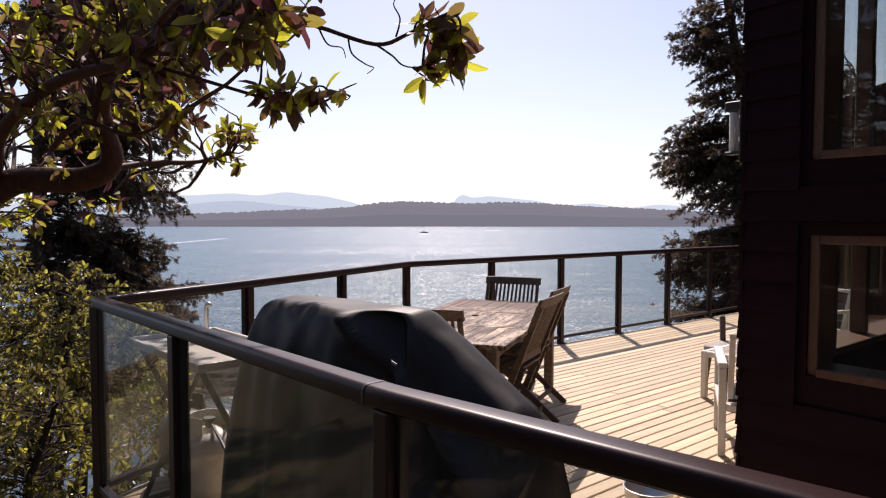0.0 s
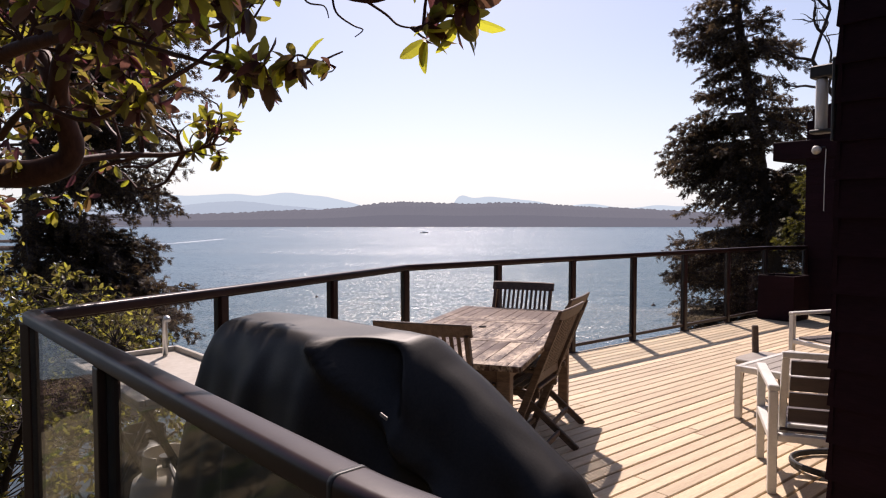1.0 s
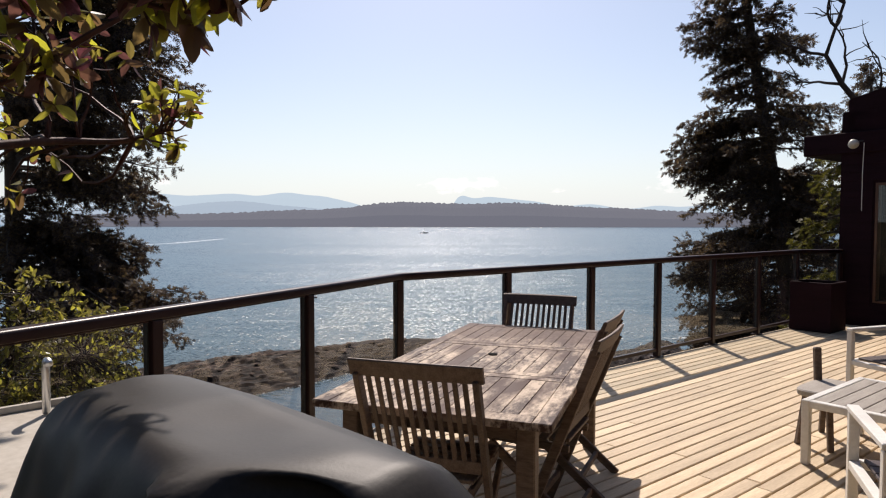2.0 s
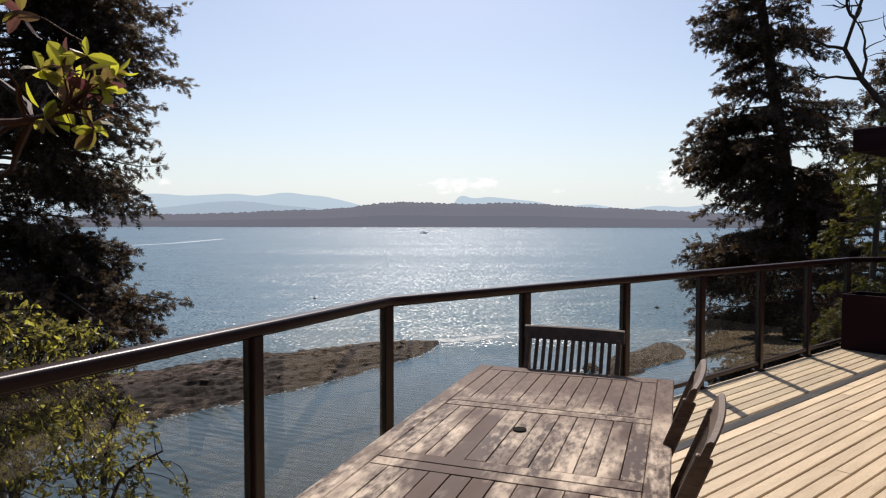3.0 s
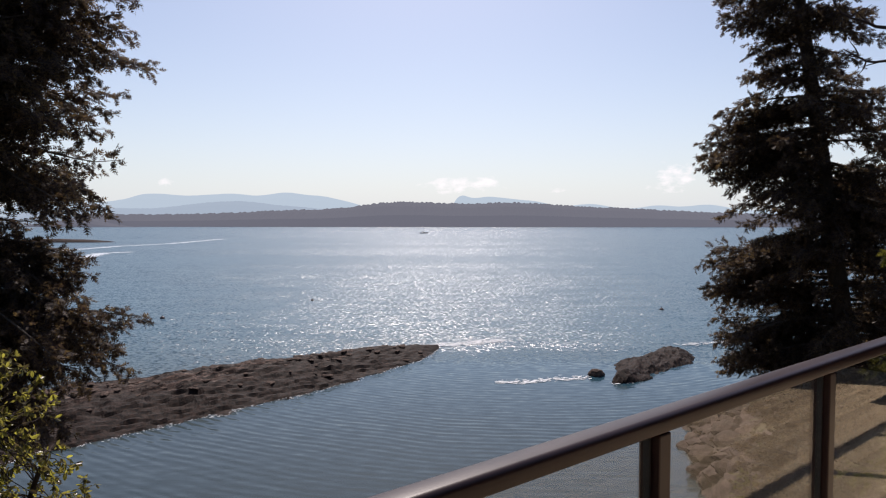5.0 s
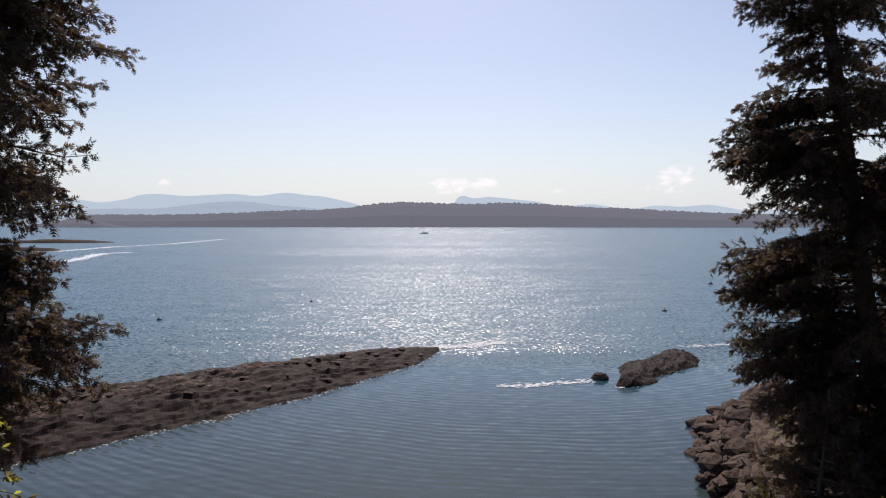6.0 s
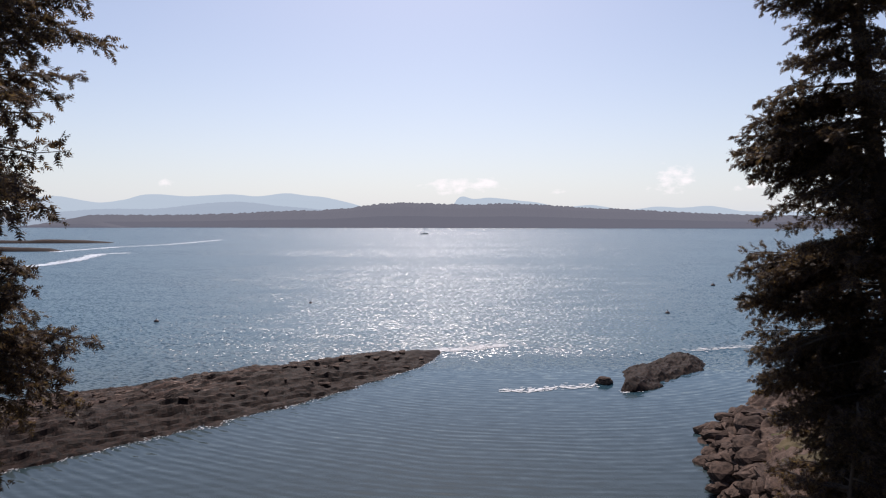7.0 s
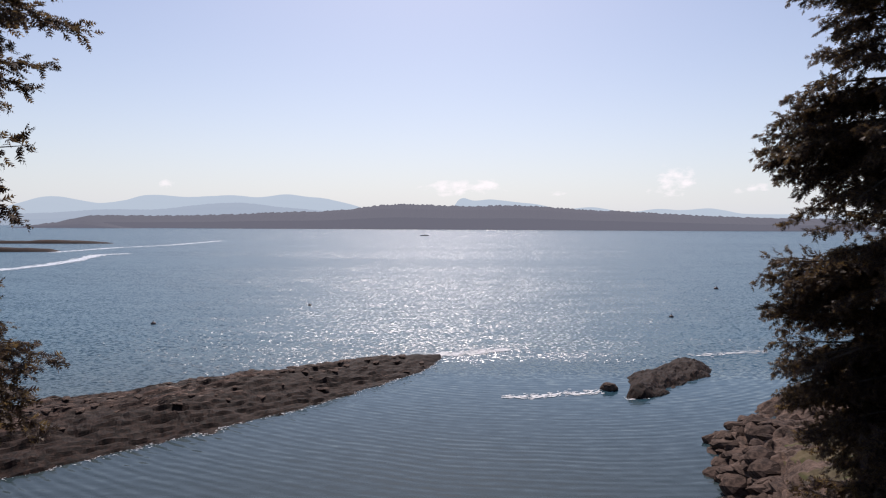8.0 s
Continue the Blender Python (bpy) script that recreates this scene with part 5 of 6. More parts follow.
def lounge_chair(m, label):
    """Facing +y: a square pale tube frame, dark slats in the seat and the back."""
    ch = empty("lounge_chair", m, label, "armchair", "lounge chairs")
    W, D, S = 0.64, 0.60, 0.045
    for sx in (-1, 1):
        x = sx * (W / 2 - S / 2)
        part("rear_leg", box((S, S, 0.56), (x, -D / 2 + S / 2, 0.28), None, 0.004), MAT["white_metal"], ch)
        part("front_leg", box((S, S, 0.56), (x, D / 2 - S / 2, 0.28), None, 0.004), MAT["white_metal"], ch)
        part("arm", box((S + 0.01, D, 0.03), (x, 0, 0.576), None, 0.005), MAT["white_metal"], ch)
        part("side_rail", box((S, D - 2 * S - 0.004, 0.04), (x, 0, 0.31), None, 0.004), MAT["white_metal"], ch)
        part("back_post", beam((x - sx * 0.05, -D / 2 + 0.09, 0.33), (x - sx * 0.05, -D / 2 - 0.02, 0.75), 0.035, 0.03, 0.003, (0, 1, 0)), MAT["white_metal"], ch)
    for y in (-D / 2 + S / 2, D / 2 - S / 2):
        part("cross_rail", box((W - 2 * S - 0.004, S, 0.04), (0, y, 0.31), None, 0.004), MAT["white_metal"], ch)
    part("back_top", beam((-W / 2 + 0.055, -D / 2 - 0.024, 0.765), (W / 2 - 0.055, -D / 2 - 0.024, 0.765), 0.03, 0.032, 0.004), MAT["white_metal"], ch)
    part("back_foot", beam((-W / 2 + 0.10, -D / 2 + 0.085, 0.355), (W / 2 - 0.10, -D / 2 + 0.085, 0.355), 0.03, 0.032, 0.004), MAT["white_metal"], ch)
    for k in range(4):
        z = 0.425 + 0.090 * k
        y = -D / 2 + 0.09 - 0.11 * (z - 0.33) / 0.42
        part("back_slat", box((W - 0.20, 0.018, 0.082), (0, y, z), Matrix.Rotation(radians(15), 3, "X"), 0.003), MAT["sling"], ch)
    for k in range(5):
        part("seat_slat", box((W - 0.12, 0.088, 0.018), (0, -0.19 + 0.096 * k, 0.342), None, 0.003), MAT["sling"], ch)
    return ch


lounge_chair(Matrix.Translation((2.40, 4.45, 0)) @ Matrix.Rotation(radians(-20), 4, "Z"), "pale metal lounge chair with dark slats, near the house")
lounge_chair(Matrix.Translation((3.98, 6.90, 0)) @ Matrix.Rotation(radians(110), 4, "Z"), "pale metal lounge chair with dark slats beyond the coffee table")

stool = empty("wooden_stool", Matrix.Translation((2.80, 6.02, 0)) @ RB, "weathered wooden stool with a rounded plank seat", "stool")
bm = bmesh.new()
pts = []
for k in range(28):
    a = 2 * math.pi * k / 28
    r = 1 / ((abs(math.cos(a)) ** 4 + abs(math.sin(a)) ** 4) ** 0.25)
    pts.append((0.24 * r * math.cos(a), 0.13 * r * math.sin(a)))
lo_ = [bm.verts.new((x * 0.96, y * 0.96, 0.335)) for x, y in pts]
m1_ = [bm.verts.new((x, y, 0.345)) for x, y in pts]
m2_ = [bm.verts.new((x, y, 0.370)) for x, y in pts]
hi_ = [bm.verts.new((x * 0.97, y * 0.95, 0.378)) for x, y in pts]
for a, b in ((lo_, m1_), (m1_, m2_), (m2_, hi_)):
    for k in range(28):
        bm.faces.new((a[k], a[(k + 1) % 28], b[(k + 1) % 28], b[k]))
bm.faces.new(lo_[::-1])
bm.faces.new(hi_)
part("seat", bm, MAT["grey_top"], stool, "grey weathered plank seat")
for sx in (-1, 1):
    for sy in (-1, 1):
        part("leg", beam((sx * 0.19, sy * 0.10, 0.0), (sx * 0.15, sy * 0.07, 0.336), 0.035, 0.035, 0.004), MAT["teak"], stool)
part("post", beam((0.14, 0.11, 0.34), (0.16, 0.13, 0.60), 0.045, 0.045, 0.008), MAT["teak"], stool, "short brown upright of the stool")

planter = empty("planter_box", Matrix.Translation(uv((PC.dot(U)) - 0.12, PC.dot(V) - 0.34)) @ RB, "tall dark square planter box by the railing corner", "planter")
bm = bmesh.new()
add_box(bm, (0.46, 0.46, 0.02), (0, 0, 0.02))
part("base", bm, MAT["black_metal"], planter)
for k, (sx, sy) in enumerate(((-1, 0), (1, 0), (0, -1), (0, 1))):
    size = (0.025, 0.52, 0.66) if sx else (0.466, 0.025, 0.66)
    part("side_panel", box(size, (sx * 0.2465, sy * 0.2465, 0.335), None, 0.004), MAT["siding"], planter)
part("soil", box((0.46, 0.46, 0.04), (0, 0, 0.60)), MAT["soil"], planter, "dark soil")

bowl = empty("steel_bowl", Matrix.Translation((1.33, 3.52, 0)), "round steel bowl standing on the deck", "bowl")
bm = bmesh.new()
lathe(bm, [(0.0, 0.004), (0.10, 0.004), (0.115, 0.02), (0.125, 0.115), (0.132, 0.12), (0.128, 0.123), (0.118, 0.112), (0.10, 0.02), (0.0, 0.012)], 32)
part("body", bm, MAT["steel"], bowl, "", True)

gh = new("garden_hose", bpy.data.meshes.new("garden_hose"))
bm = bmesh.new()
pts = []
for k in range(60):
    a = 2 * math.pi * k / 30
    r = 0.30 + 0.01 * math.sin(3 * a)
    pts.append((2.64 + r * math.cos(a), 4.62 + r * 0.8 * math.sin(a), 0.016 + 0.012 * k / 30))
tube(bm, pts, 0.013, 8)
bm.to_mesh(gh.data)
bm.free()
gh.data.materials.append(MAT["black_metal"])
tagged(gh, "black garden hose coiled on the deck", "hose")

# ---- boat and buoys ----
boat = empty("sailboat", Matrix.Translation((-33, 915, SEA)), "small sailing boat with lowered sails far out", "boat")
bm = bmesh.new()
rings = []
for i in range(13):
    s = i / 12
    w = 1.7 * math.sin(math.pi * min(1, 0.12 + 0.88 * (1 - s))) ** 0.6 * (1 - s ** 4)
    rings.append([bm.verts.new((-6 + 12 * s, yy * max(w, 0.05), zz + 0.5 * s * s)) for yy, zz in ((-0.6, -0.3), (-1, 1.1), (1, 1.1), (0.6, -0.3))])
for a, b in zip(rings, rings[1:]):
    for j in range(4):
        bm.faces.new((a[j], a[(j + 1) % 4], b[(j + 1) % 4], b[j]))
bm.faces.new(rings[0][::-1])
bm.faces.new(rings[-1])
part("hull", bm, MAT["dark_hull"], boat)
part("cabin", box((4.0, 1.8, 0.9), (0.3, 0, 1.6), None, 0.15, 2), MAT["white_trim"], boat)
bm = bmesh.new()
tube(bm, [(0.8, 0, 1.0), (0.8, 0, 11.5)], 0.09, 6)
part("mast", bm, MAT["dark_hull"], boat)
bm = bmesh.new()
tube(bm, [(0.8, 0, 2.9), (-3.8, 0, 2.8)], 0.22, 8)
part("boom", bm, MAT["dark_hull"], boat, "boom with furled sail")


def buoy(x, y, r, label):
    b = empty("mooring_buoy", Matrix.Translation((x, y, SEA)), label, "buoy", "buoys on the water")
    bm = bmesh.new()
    lathe(bm, [(0.0, -0.6 * r), (0.7 * r, -0.5 * r), (r, 0.0), (0.92 * r, 0.45 * r), (0.5 * r, 0.85 * r), (0.0, 0.95 * r)], 16)
    part("float", bm, MAT["buoy"], b, "", True)
    bm = bmesh.new()
    tube(bm, [(0, 0, 0.9 * r), (0, 0, 1.5 * r)], 0.12 * r, 6)
    part("pin", bm, MAT["black_metal"], b)


for x, y, r in ((40.6, 126.8, 0.42), (-48.6, 115.0, 0.42), (-28.2, 140.3, 0.36), (70.6, 179.6, 0.6), (86, 165, 0.45)):
    buoy(x, y, r, "dark round mooring buoy afloat")

# ---- foam where the swell breaks on the rocks ----
def foam(name, line, width, count, seed, label, size=(0.25, 0.9)):
    r = np.random.RandomState(seed)
    vs, fs = [], []
    P = [Vector((*p, 0)) for p in line]
    seg = [(P[i + 1] - P[i]).length for i in range(len(P) - 1)]
    tot = sum(seg)
    for _ in range(count):
        t, i = r.uniform(0, tot), 0
        while t > seg[i] and i < len(seg) - 1:
            t -= seg[i]
            i += 1
        d = (P[i + 1] - P[i]).normalized()
        c = P[i] + d * t + Vector((-d.y, d.x, 0)) * r.normal(0, width)
        a, rad = r.uniform(0, 6.28), r.uniform(*size)
        k0 = len(vs)
        for k in range(7):
            b = 2 * math.pi * k / 7
            q = rad * r.uniform(0.6, 1.1)
            off = d * (q * 1.7 * math.cos(b)) + Vector((-d.y, d.x, 0)) * (q * 0.5 * math.sin(b))
            vs.append((c.x + off.x, c.y + off.y, SEA + 0.03 + 0.02 * r.rand()))
        fs.append(tuple(range(k0, k0 + 7)))
    return tagged(raw(name, vs, fs, MAT["foam"]), label, "foam", kind="stuff")


foam("foam", [(5.4, 71.8), (7.4, 71.5), (8.2, 72.0), (10, 72.2), (11.5, 73.2), (13.5, 73.0), (15.4, 74.2)], 0.42, 200, 1, "white foam streak by the small rock", (0.05, 0.26))
NEAR = []
for q in np.linspace(1.0, 70.0, 70):
    across = np.linspace(-12, 0, 160)
    wet = spit_z(np.full(160, q), across)
    edge = across[int(np.argmax(wet > 0.0))]
    a_ = math.atan2(-36.2, -39.0)
    NEAR.append((-1.0 + q * math.cos(a_) + edge * math.sin(a_), 90.3 + q * math.sin(a_) - edge * math.cos(a_)))
foam("foam", NEAR, 0.30, 1100, 2, "thin broken foam along the spit", (0.02, 0.09))
foam("foam", [(-22, 79.5), (-14, 84.5), (-8, 88.5), (-3, 91.5), (2.0, 92.5)], 0.8, 420, 3, "surf along the outer side of the spit", (0.05, 0.30))
foam("foam", [(-3.5, 90.6), (0.5, 92.0), (4.0, 93.4), (8.0, 95.5)], 0.7, 420, 8, "white water round the tip of the spit", (0.05, 0.34))
foam("foam", [(17, 71), (19, 71.5), (21.5, 74)], 0.3, 70, 4, "foam at the islet", (0.05, 0.2))
foam("foam", [(31.5, 92), (37, 94), (42, 95)], 0.5, 90, 5, "thin foam beyond the islet", (0.06, 0.3))
foam("tide_line", [(-212, 612), (-207, 486), (-220, 431), (-218, 365)], 1.6, 900, 6, "pale smooth tide line far out", (0.5, 2.2)).data.materials[0] = MAT["slick"]
foam("tide_line", [(-172, 355), (-180, 340), (-163, 291), (-156, 254), (-155, 228)], 1.7, 1500, 7, "pale curving tide line", (0.3, 1.3)).data.materials[0] = MAT["slick"]

# ---- trees ----
def grow(p, d, length, r0, r1, bend, steps, rs, droop=0.0):
    """A wandering branch: points and radii."""
    pts, rad = [np.array(p, float)], [r0]
    d = np.array(d, float) / np.linalg.norm(d)
    for i in range(steps):
        d = d + rs.normal(0, bend, 3) + np.array((0, 0, -droop))
        d = d / np.linalg.norm(d)
        pts.append(pts[-1] + d * length / steps)
        rad.append(r0 + (r1 - r0) * (i + 1) / steps)
    return pts, rad, d


def frames(n, rs, main, spread):
    """Random turns near the directions main (n x 3): along, side and up vectors."""
    a = main + rs.normal(0, spread, (n, 3))
    a /= np.linalg.norm(a, axis=1)[:, None]
    q = rs.normal(0, 1, (n, 3))
    s = np.cross(a, q)
    s /= np.linalg.norm(s, axis=1)[:, None]
    return a, s, np.cross(s, a)


def scatter(name, template, tris, pos, a, s, u, size, material, parent, label):
    """Many copies of a small template in one mesh; template columns: along, side, up."""
    n, k = len(pos), len(template)
    T_ = np.asarray(template, float)
    v = pos[:, None, :] + size[:, None, None] * (T_[None, :, 0:1] * a[:, None, :] + T_[None, :, 1:2] * s[:, None, :] + T_[None, :, 2:3] * u[:, None, :])
    f = (np.asarray(tris)[None, :, :] + (np.arange(n) * k)[:, None, None]).reshape(-1, len(tris[0]))
    ob = raw(name, v.reshape(-1, 3).tolist(), f.tolist(), material, parent, label)
    ob["kind"] = "stuff"
    return ob


# a needle spray: a flat twig with needles on both sides, ragged in outline
def spray_template(pairs, seed):
    rs = np.random.RandomState(seed)
    v, t = [], []
    for i in range(pairs):
        x = 0.06 + 0.9 * i / pairs
        ln = (0.46 - 0.22 * i / pairs) * rs.uniform(0.7, 1.15)
        for sd in (-1, 1):
            k = len(v)
            v += [(x - 0.13, 0.0, 0.0), (x + 0.15, 0.0, 0.0), (x + ln * rs.uniform(0.45, 0.9), sd * ln, rs.uniform(-0.16, 0.10))]
            t.append((k, k + 1, k + 2))
    k = len(v)
    v += [(0.85, -0.03, 0), (0.85, 0.03, 0), (1.12, 0, -0.02)]
    t.append((k, k + 1, k + 2))
    return v, t


SPRAY, SPRAY_T = spray_template(3, 3)


def conifer(name, base, top, lean, crown, boughs, seed, label, mat, spray=0.20, density=1.0, only=None, trunk_r=0.34, droop=0.10, lobes=()):
    """A fir: a leaning tapered trunk, boughs that droop and turn up at the tip, each a flat plume of twigs hung with needle sprays.
    crown: pairs (height share, bough length); only: compass span in degrees that is densest; lobes: (height, compass degrees, reach, boughs) that stand out."""
    rs = np.random.RandomState(seed)
    tree = empty(name, Matrix.Translation(base), label, "tree")
    H = top - base[2]
    tp, tr = [], []
    for i in range(15):
        f = i / 14
        tp.append((lean[0] * f + 0.10 * math.sin(5 * f + seed), lean[1] * f + 0.1 * math.cos(4 * f), H * f))
        tr.append(trunk_r * (1 - f) ** 0.8 + 0.03)
    bm = bmesh.new()
    tube(bm, tp, tr, 10)
    part("trunk", bm, MAT["fir_bark"], tree, "dark furrowed fir trunk", True)
    hs, ls = zip(*crown)
    plan = []
    for b in range(boughs):
        f = hs[0] + (hs[-1] - hs[0]) * (b + rs.uniform(0, 0.9)) / boughs
        az = rs.uniform(0, 360) if only is None or rs.rand() < 0.3 else rs.uniform(*only)
        plan.append((f, az, float(np.interp(f, hs, ls)) * rs.choice((0.55, 0.75, 0.9, 1.0)), rs.uniform(-0.16, 0.30)))
    for z, az, reach, n_ in lobes:
        for k in range(n_):
            plan.append(((z - base[2]) / H + rs.normal(0, 0.010), az + rs.normal(0, 9), reach * rs.uniform(0.78, 0.96), rs.uniform(-0.06, 0.08)))
    bm = bmesh.new()
    P, A, US = [], [], []
    for f, az, L, rise in plan:
        k = max(0.0, f) * 14
        i = min(int(k), 13)
        p0 = np.array(tp[i]) + (np.array(tp[i + 1]) - np.array(tp[i])) * (k - i)
        p0[2] += 0.05 * L
        d = np.array((math.cos(radians(az)), math.sin(radians(az)), rise))
        pts, rad, _ = grow(p0, d, L, 0.045 * (1 - 0.6 * f) + 0.010 + 0.004 * L, 0.007, 0.055, 9, rs, droop * rs.uniform(0.3, 1.0) * 0.6)
        for q in range(6, 10):
            pts[q] = pts[q] + np.array((0, 0, 0.007 * (q - 5) ** 2 * L * 0.35 * rs.uniform(0.3, 1)))
        tube(bm, pts, rad, 5, False)
        flat = np.array((-math.sin(radians(az)), math.cos(radians(az)), rs.normal(0, 0.40)))
        nt = max(6, int((5 + 5.0 * L) * density))
        for w in range(nt):
            s = 0.16 + 0.84 * (w + rs.uniform(0, 1)) / nt
            k = s * 9
            j = min(int(k), 8)
            q0 = pts[j] + (pts[j + 1] - pts[j]) * (k - j)
            along = pts[j + 1] - pts[j]
            along /= np.linalg.norm(along)
            td = along * rs.uniform(0.55, 0.9) + flat * rs.choice((-1, 1)) * rs.uniform(0.35, 1.0) * (1.15 - 0.7 * s) + np.array((0, 0, rs.uniform(-0.85, 0.42)))
            tl = (0.30 + 0.17 * L * (1 - s) ** 0.7 * min(1.0, 2.6 * s)) * rs.uniform(0.7, 1.2)
            tw, trd, _ = grow(q0, td, tl, 0.009, 0.004, 0.10, 3, rs, 0.08)
            if rs.rand() < 0.3:
                tube(bm, tw, trd, 3, False)
            m = max(3, int(tl / (0.27 * spray)))
            for g in range(m):
                u = (0.12 + 0.88 * (g + rs.uniform(0, 1)) / m) * 3
                j2 = min(int(u), 2)
                P.append(tw[j2] + (tw[j2 + 1] - tw[j2]) * (u - j2) + rs.normal(0, 0.16 * spray, 3))
                dd = (tw[j2 + 1] - tw[j2])
                A.append(dd / np.linalg.norm(dd))
                US.append(spray * rs.uniform(0.65, 1.2))
    part("bough", bm, MAT["fir_bark"], tree, "bare dark limbs inside the crown")["kind"] = "stuff"
    P, A = np.array(P), np.array(A)
    n = len(P)
    a = A + np.array((0, 0, -0.06)) + rs.normal(0, 0.50, (n, 3))
    a /= np.linalg.norm(a, axis=1)[:, None]
    up = np.array((0, 0, 1.0)) + rs.normal(0, 0.75, (n, 3))
    s = np.cross(up, a)
    s /= np.linalg.norm(s, axis=1)[:, None]
    scatter("crown", SPRAY, SPRAY_T, P, a, s, np.cross(a, s), np.array(US), mat, tree, "dense dark needle sprays")
    return tree, n


def gz(x, y):
    return float(ground_z(np.array([float(x)]), np.array([float(y)]))[0])


def tiers(base_z, top_z, *pairs):
    """Crown profile from heights above the deck to shares of the tree's height."""
    return tuple(((h - base_z) / (top_z - base_z), r) for h, r in pairs)


LZ = gz(-14.3, 23.2) - 0.3
conifer("fir_tree", (-14.3, 23.2, LZ), 18.0, (0.3, -0.4), tiers(LZ, 18.0, (-3.6, 2.4), (-0.6, 5.2), (0.6, 4.4), (2.4, 3.6), (4.0, 5.0), (6.8, 4.9), (8.4, 5.0), (12.0, 4.0), (18.0, 0.7)), 140, 11,
        "tall dark fir with drooping boughs on the bluff", MAT["needle"], only=(-85, 35), spray=0.20, density=1.15,
        lobes=((-0.6, -20, 7.5, 13), (-1.5, -27, 6.6, 11), (-2.5, -26, 5.4, 9), (0.4, -14, 5.6, 6), (1.25, -18, 5.6, 7), (2.55, -5, 4.9, 6), (3.85, -17, 7.0, 8), (4.9, -24, 5.9, 8), (5.7, -10, 5.6, 8), (6.6, -6, 6.3, 9), (7.6, -12, 6.5, 8), (8.6, -10, 6.4, 8), (10.0, -15, 6.0, 6)))
RZ = gz(17.4, 31.2) - 0.3
conifer("fir_tree", (17.4, 31.2, RZ), 18.5, (-6.3, -2.0), tiers(RZ, 18.5, (-9.5, 3.4), (-4.0, 3.6), (0.3, 3.9), (2.2, 2.9), (5.0, 3.7), (7.6, 2.2), (10.0, 2.2), (13.0, 2.0), (18.5, 0.4)), 320, 23,
        "tall leaning fir with ragged boughs above the shore", MAT["needle"], trunk_r=0.42, only=(130, 330), spray=0.20, density=1.45,
        lobes=((-4.6, 172, 4.7, 8), (-3.6, 168, 5.2, 9), (-2.4, 170, 5.3, 9), (-1.2, 170, 5.1, 8), (0.2, 160, 5.2, 11), (1.0, 200, 4.0, 6), (3.6, 168, 4.3, 7), (4.5, 162, 4.6, 8), (5.6, 172, 4.1, 7), (9.9, 158, 3.0, 6), (8.8, 185, 2.5, 5), (1.6, 25, 3.4, 6), (2.4, 205, 3.3, 7), (2.2, 320, 3.4, 6), (3.0, 20, 3.6, 5), (3.4, 290, 3.2, 6), (6.0, 10, 3.2, 5), (9.0, 355, 2.8, 5)))
conifer("fir_tree", (21.0, 33.0, gz(21.0, 33) - 0.3), 9.0, (-0.5, 0), ((0.04, 5.0), (0.3, 5.4), (0.6, 4.0), (1.0, 0.4)), 120, 37,
        "shorter dense fir behind the leaning one", MAT["needle"], only=(120, 290), spray=0.36)
conifer("shore_bush", (14.6, 31.6, gz(14.6, 31.6) - 0.2), -1.2, (0.2, 0.0), ((0.03, 3.0), (0.5, 2.7), (1.0, 0.5)), 90, 49,
        "dense dark young conifer below the fir", MAT["needle"], spray=0.28, trunk_r=0.08, droop=0.08, density=1.2)
conifer("shore_bush", (12.7, 28.6, gz(12.7, 28.6) - 0.2), -4.0, (0.2, 0.0), ((0.03, 2.3), (0.5, 2.1), (1.0, 0.5)), 70, 47,
        "dark young conifer on the slope", MAT["needle"], spray=0.25, trunk_r=0.08, droop=0.08, density=1.2)
conifer("cedar_tree", (10.9, 19.4, gz(10.9, 19.4) - 0.3), 4.4, (0.2, 0), ((0.2, 1.6), (0.5, 1.7), (0.8, 1.2), (1.0, 0.3)), 60, 41,
        "young yellow-green cedar beyond the railing", MAT["needle_warm"], spray=0.18, trunk_r=0.12, droop=0.2)
conifer("shore_bush", (12.3, 31.2, gz(12.3, 31.2) - 0.2), gz(12.3, 31.2) + 4.4, (0.3, 0.2), ((0.05, 1.6), (0.5, 1.6), (1.0, 0.4)), 46, 43,
        "olive-green young conifer at the foot of the fir", MAT["needle_warm"], spray=0.20, trunk_r=0.08, droop=0.08)

# unseen firs, added to darken glass reflections and block sky light behind the camera
conifer("fir_tree", (-9.2, 0.6, gz(-9.2, 0.6) - 0.3), 9.0, (0.2, 0.1), ((0.02, 3.2), (0.4, 3.2), (0.8, 1.8), (1.0, 0.4)), 80, 81,
        "dense dark fir out of view, added to darken the glass reflections", MAT["needle"], spray=0.5, density=0.6)
sky_block_fir, _ = conifer("fir_tree", (-9.0, -5.5, gz(-9.0, -5.5) - 0.3), 17.0, (-0.3, 0.2), ((0.02, 4.2), (0.4, 4.0), (0.8, 2.4), (1.0, 0.4)), 130, 83,
        "tall dark fir out of view, added to block sky light", MAT["needle"], spray=0.5, density=0.6)

# more unseen copies, so less sky lights the surfaces that face back
for x, y, turn in ((-4.5, -9.5, 40), (1.5, -11.0, 130), (-12.5, -10.5, 200), (-14.0, -2.5, 300), (7.5, -12.0, 80), (-1.5, -15.5, 260)):
    copy_thing(sky_block_fir, Matrix.Translation((x, y, gz(x, y) - 0.3)) @ Matrix.Rotation(radians(turn), 4, "Z"))

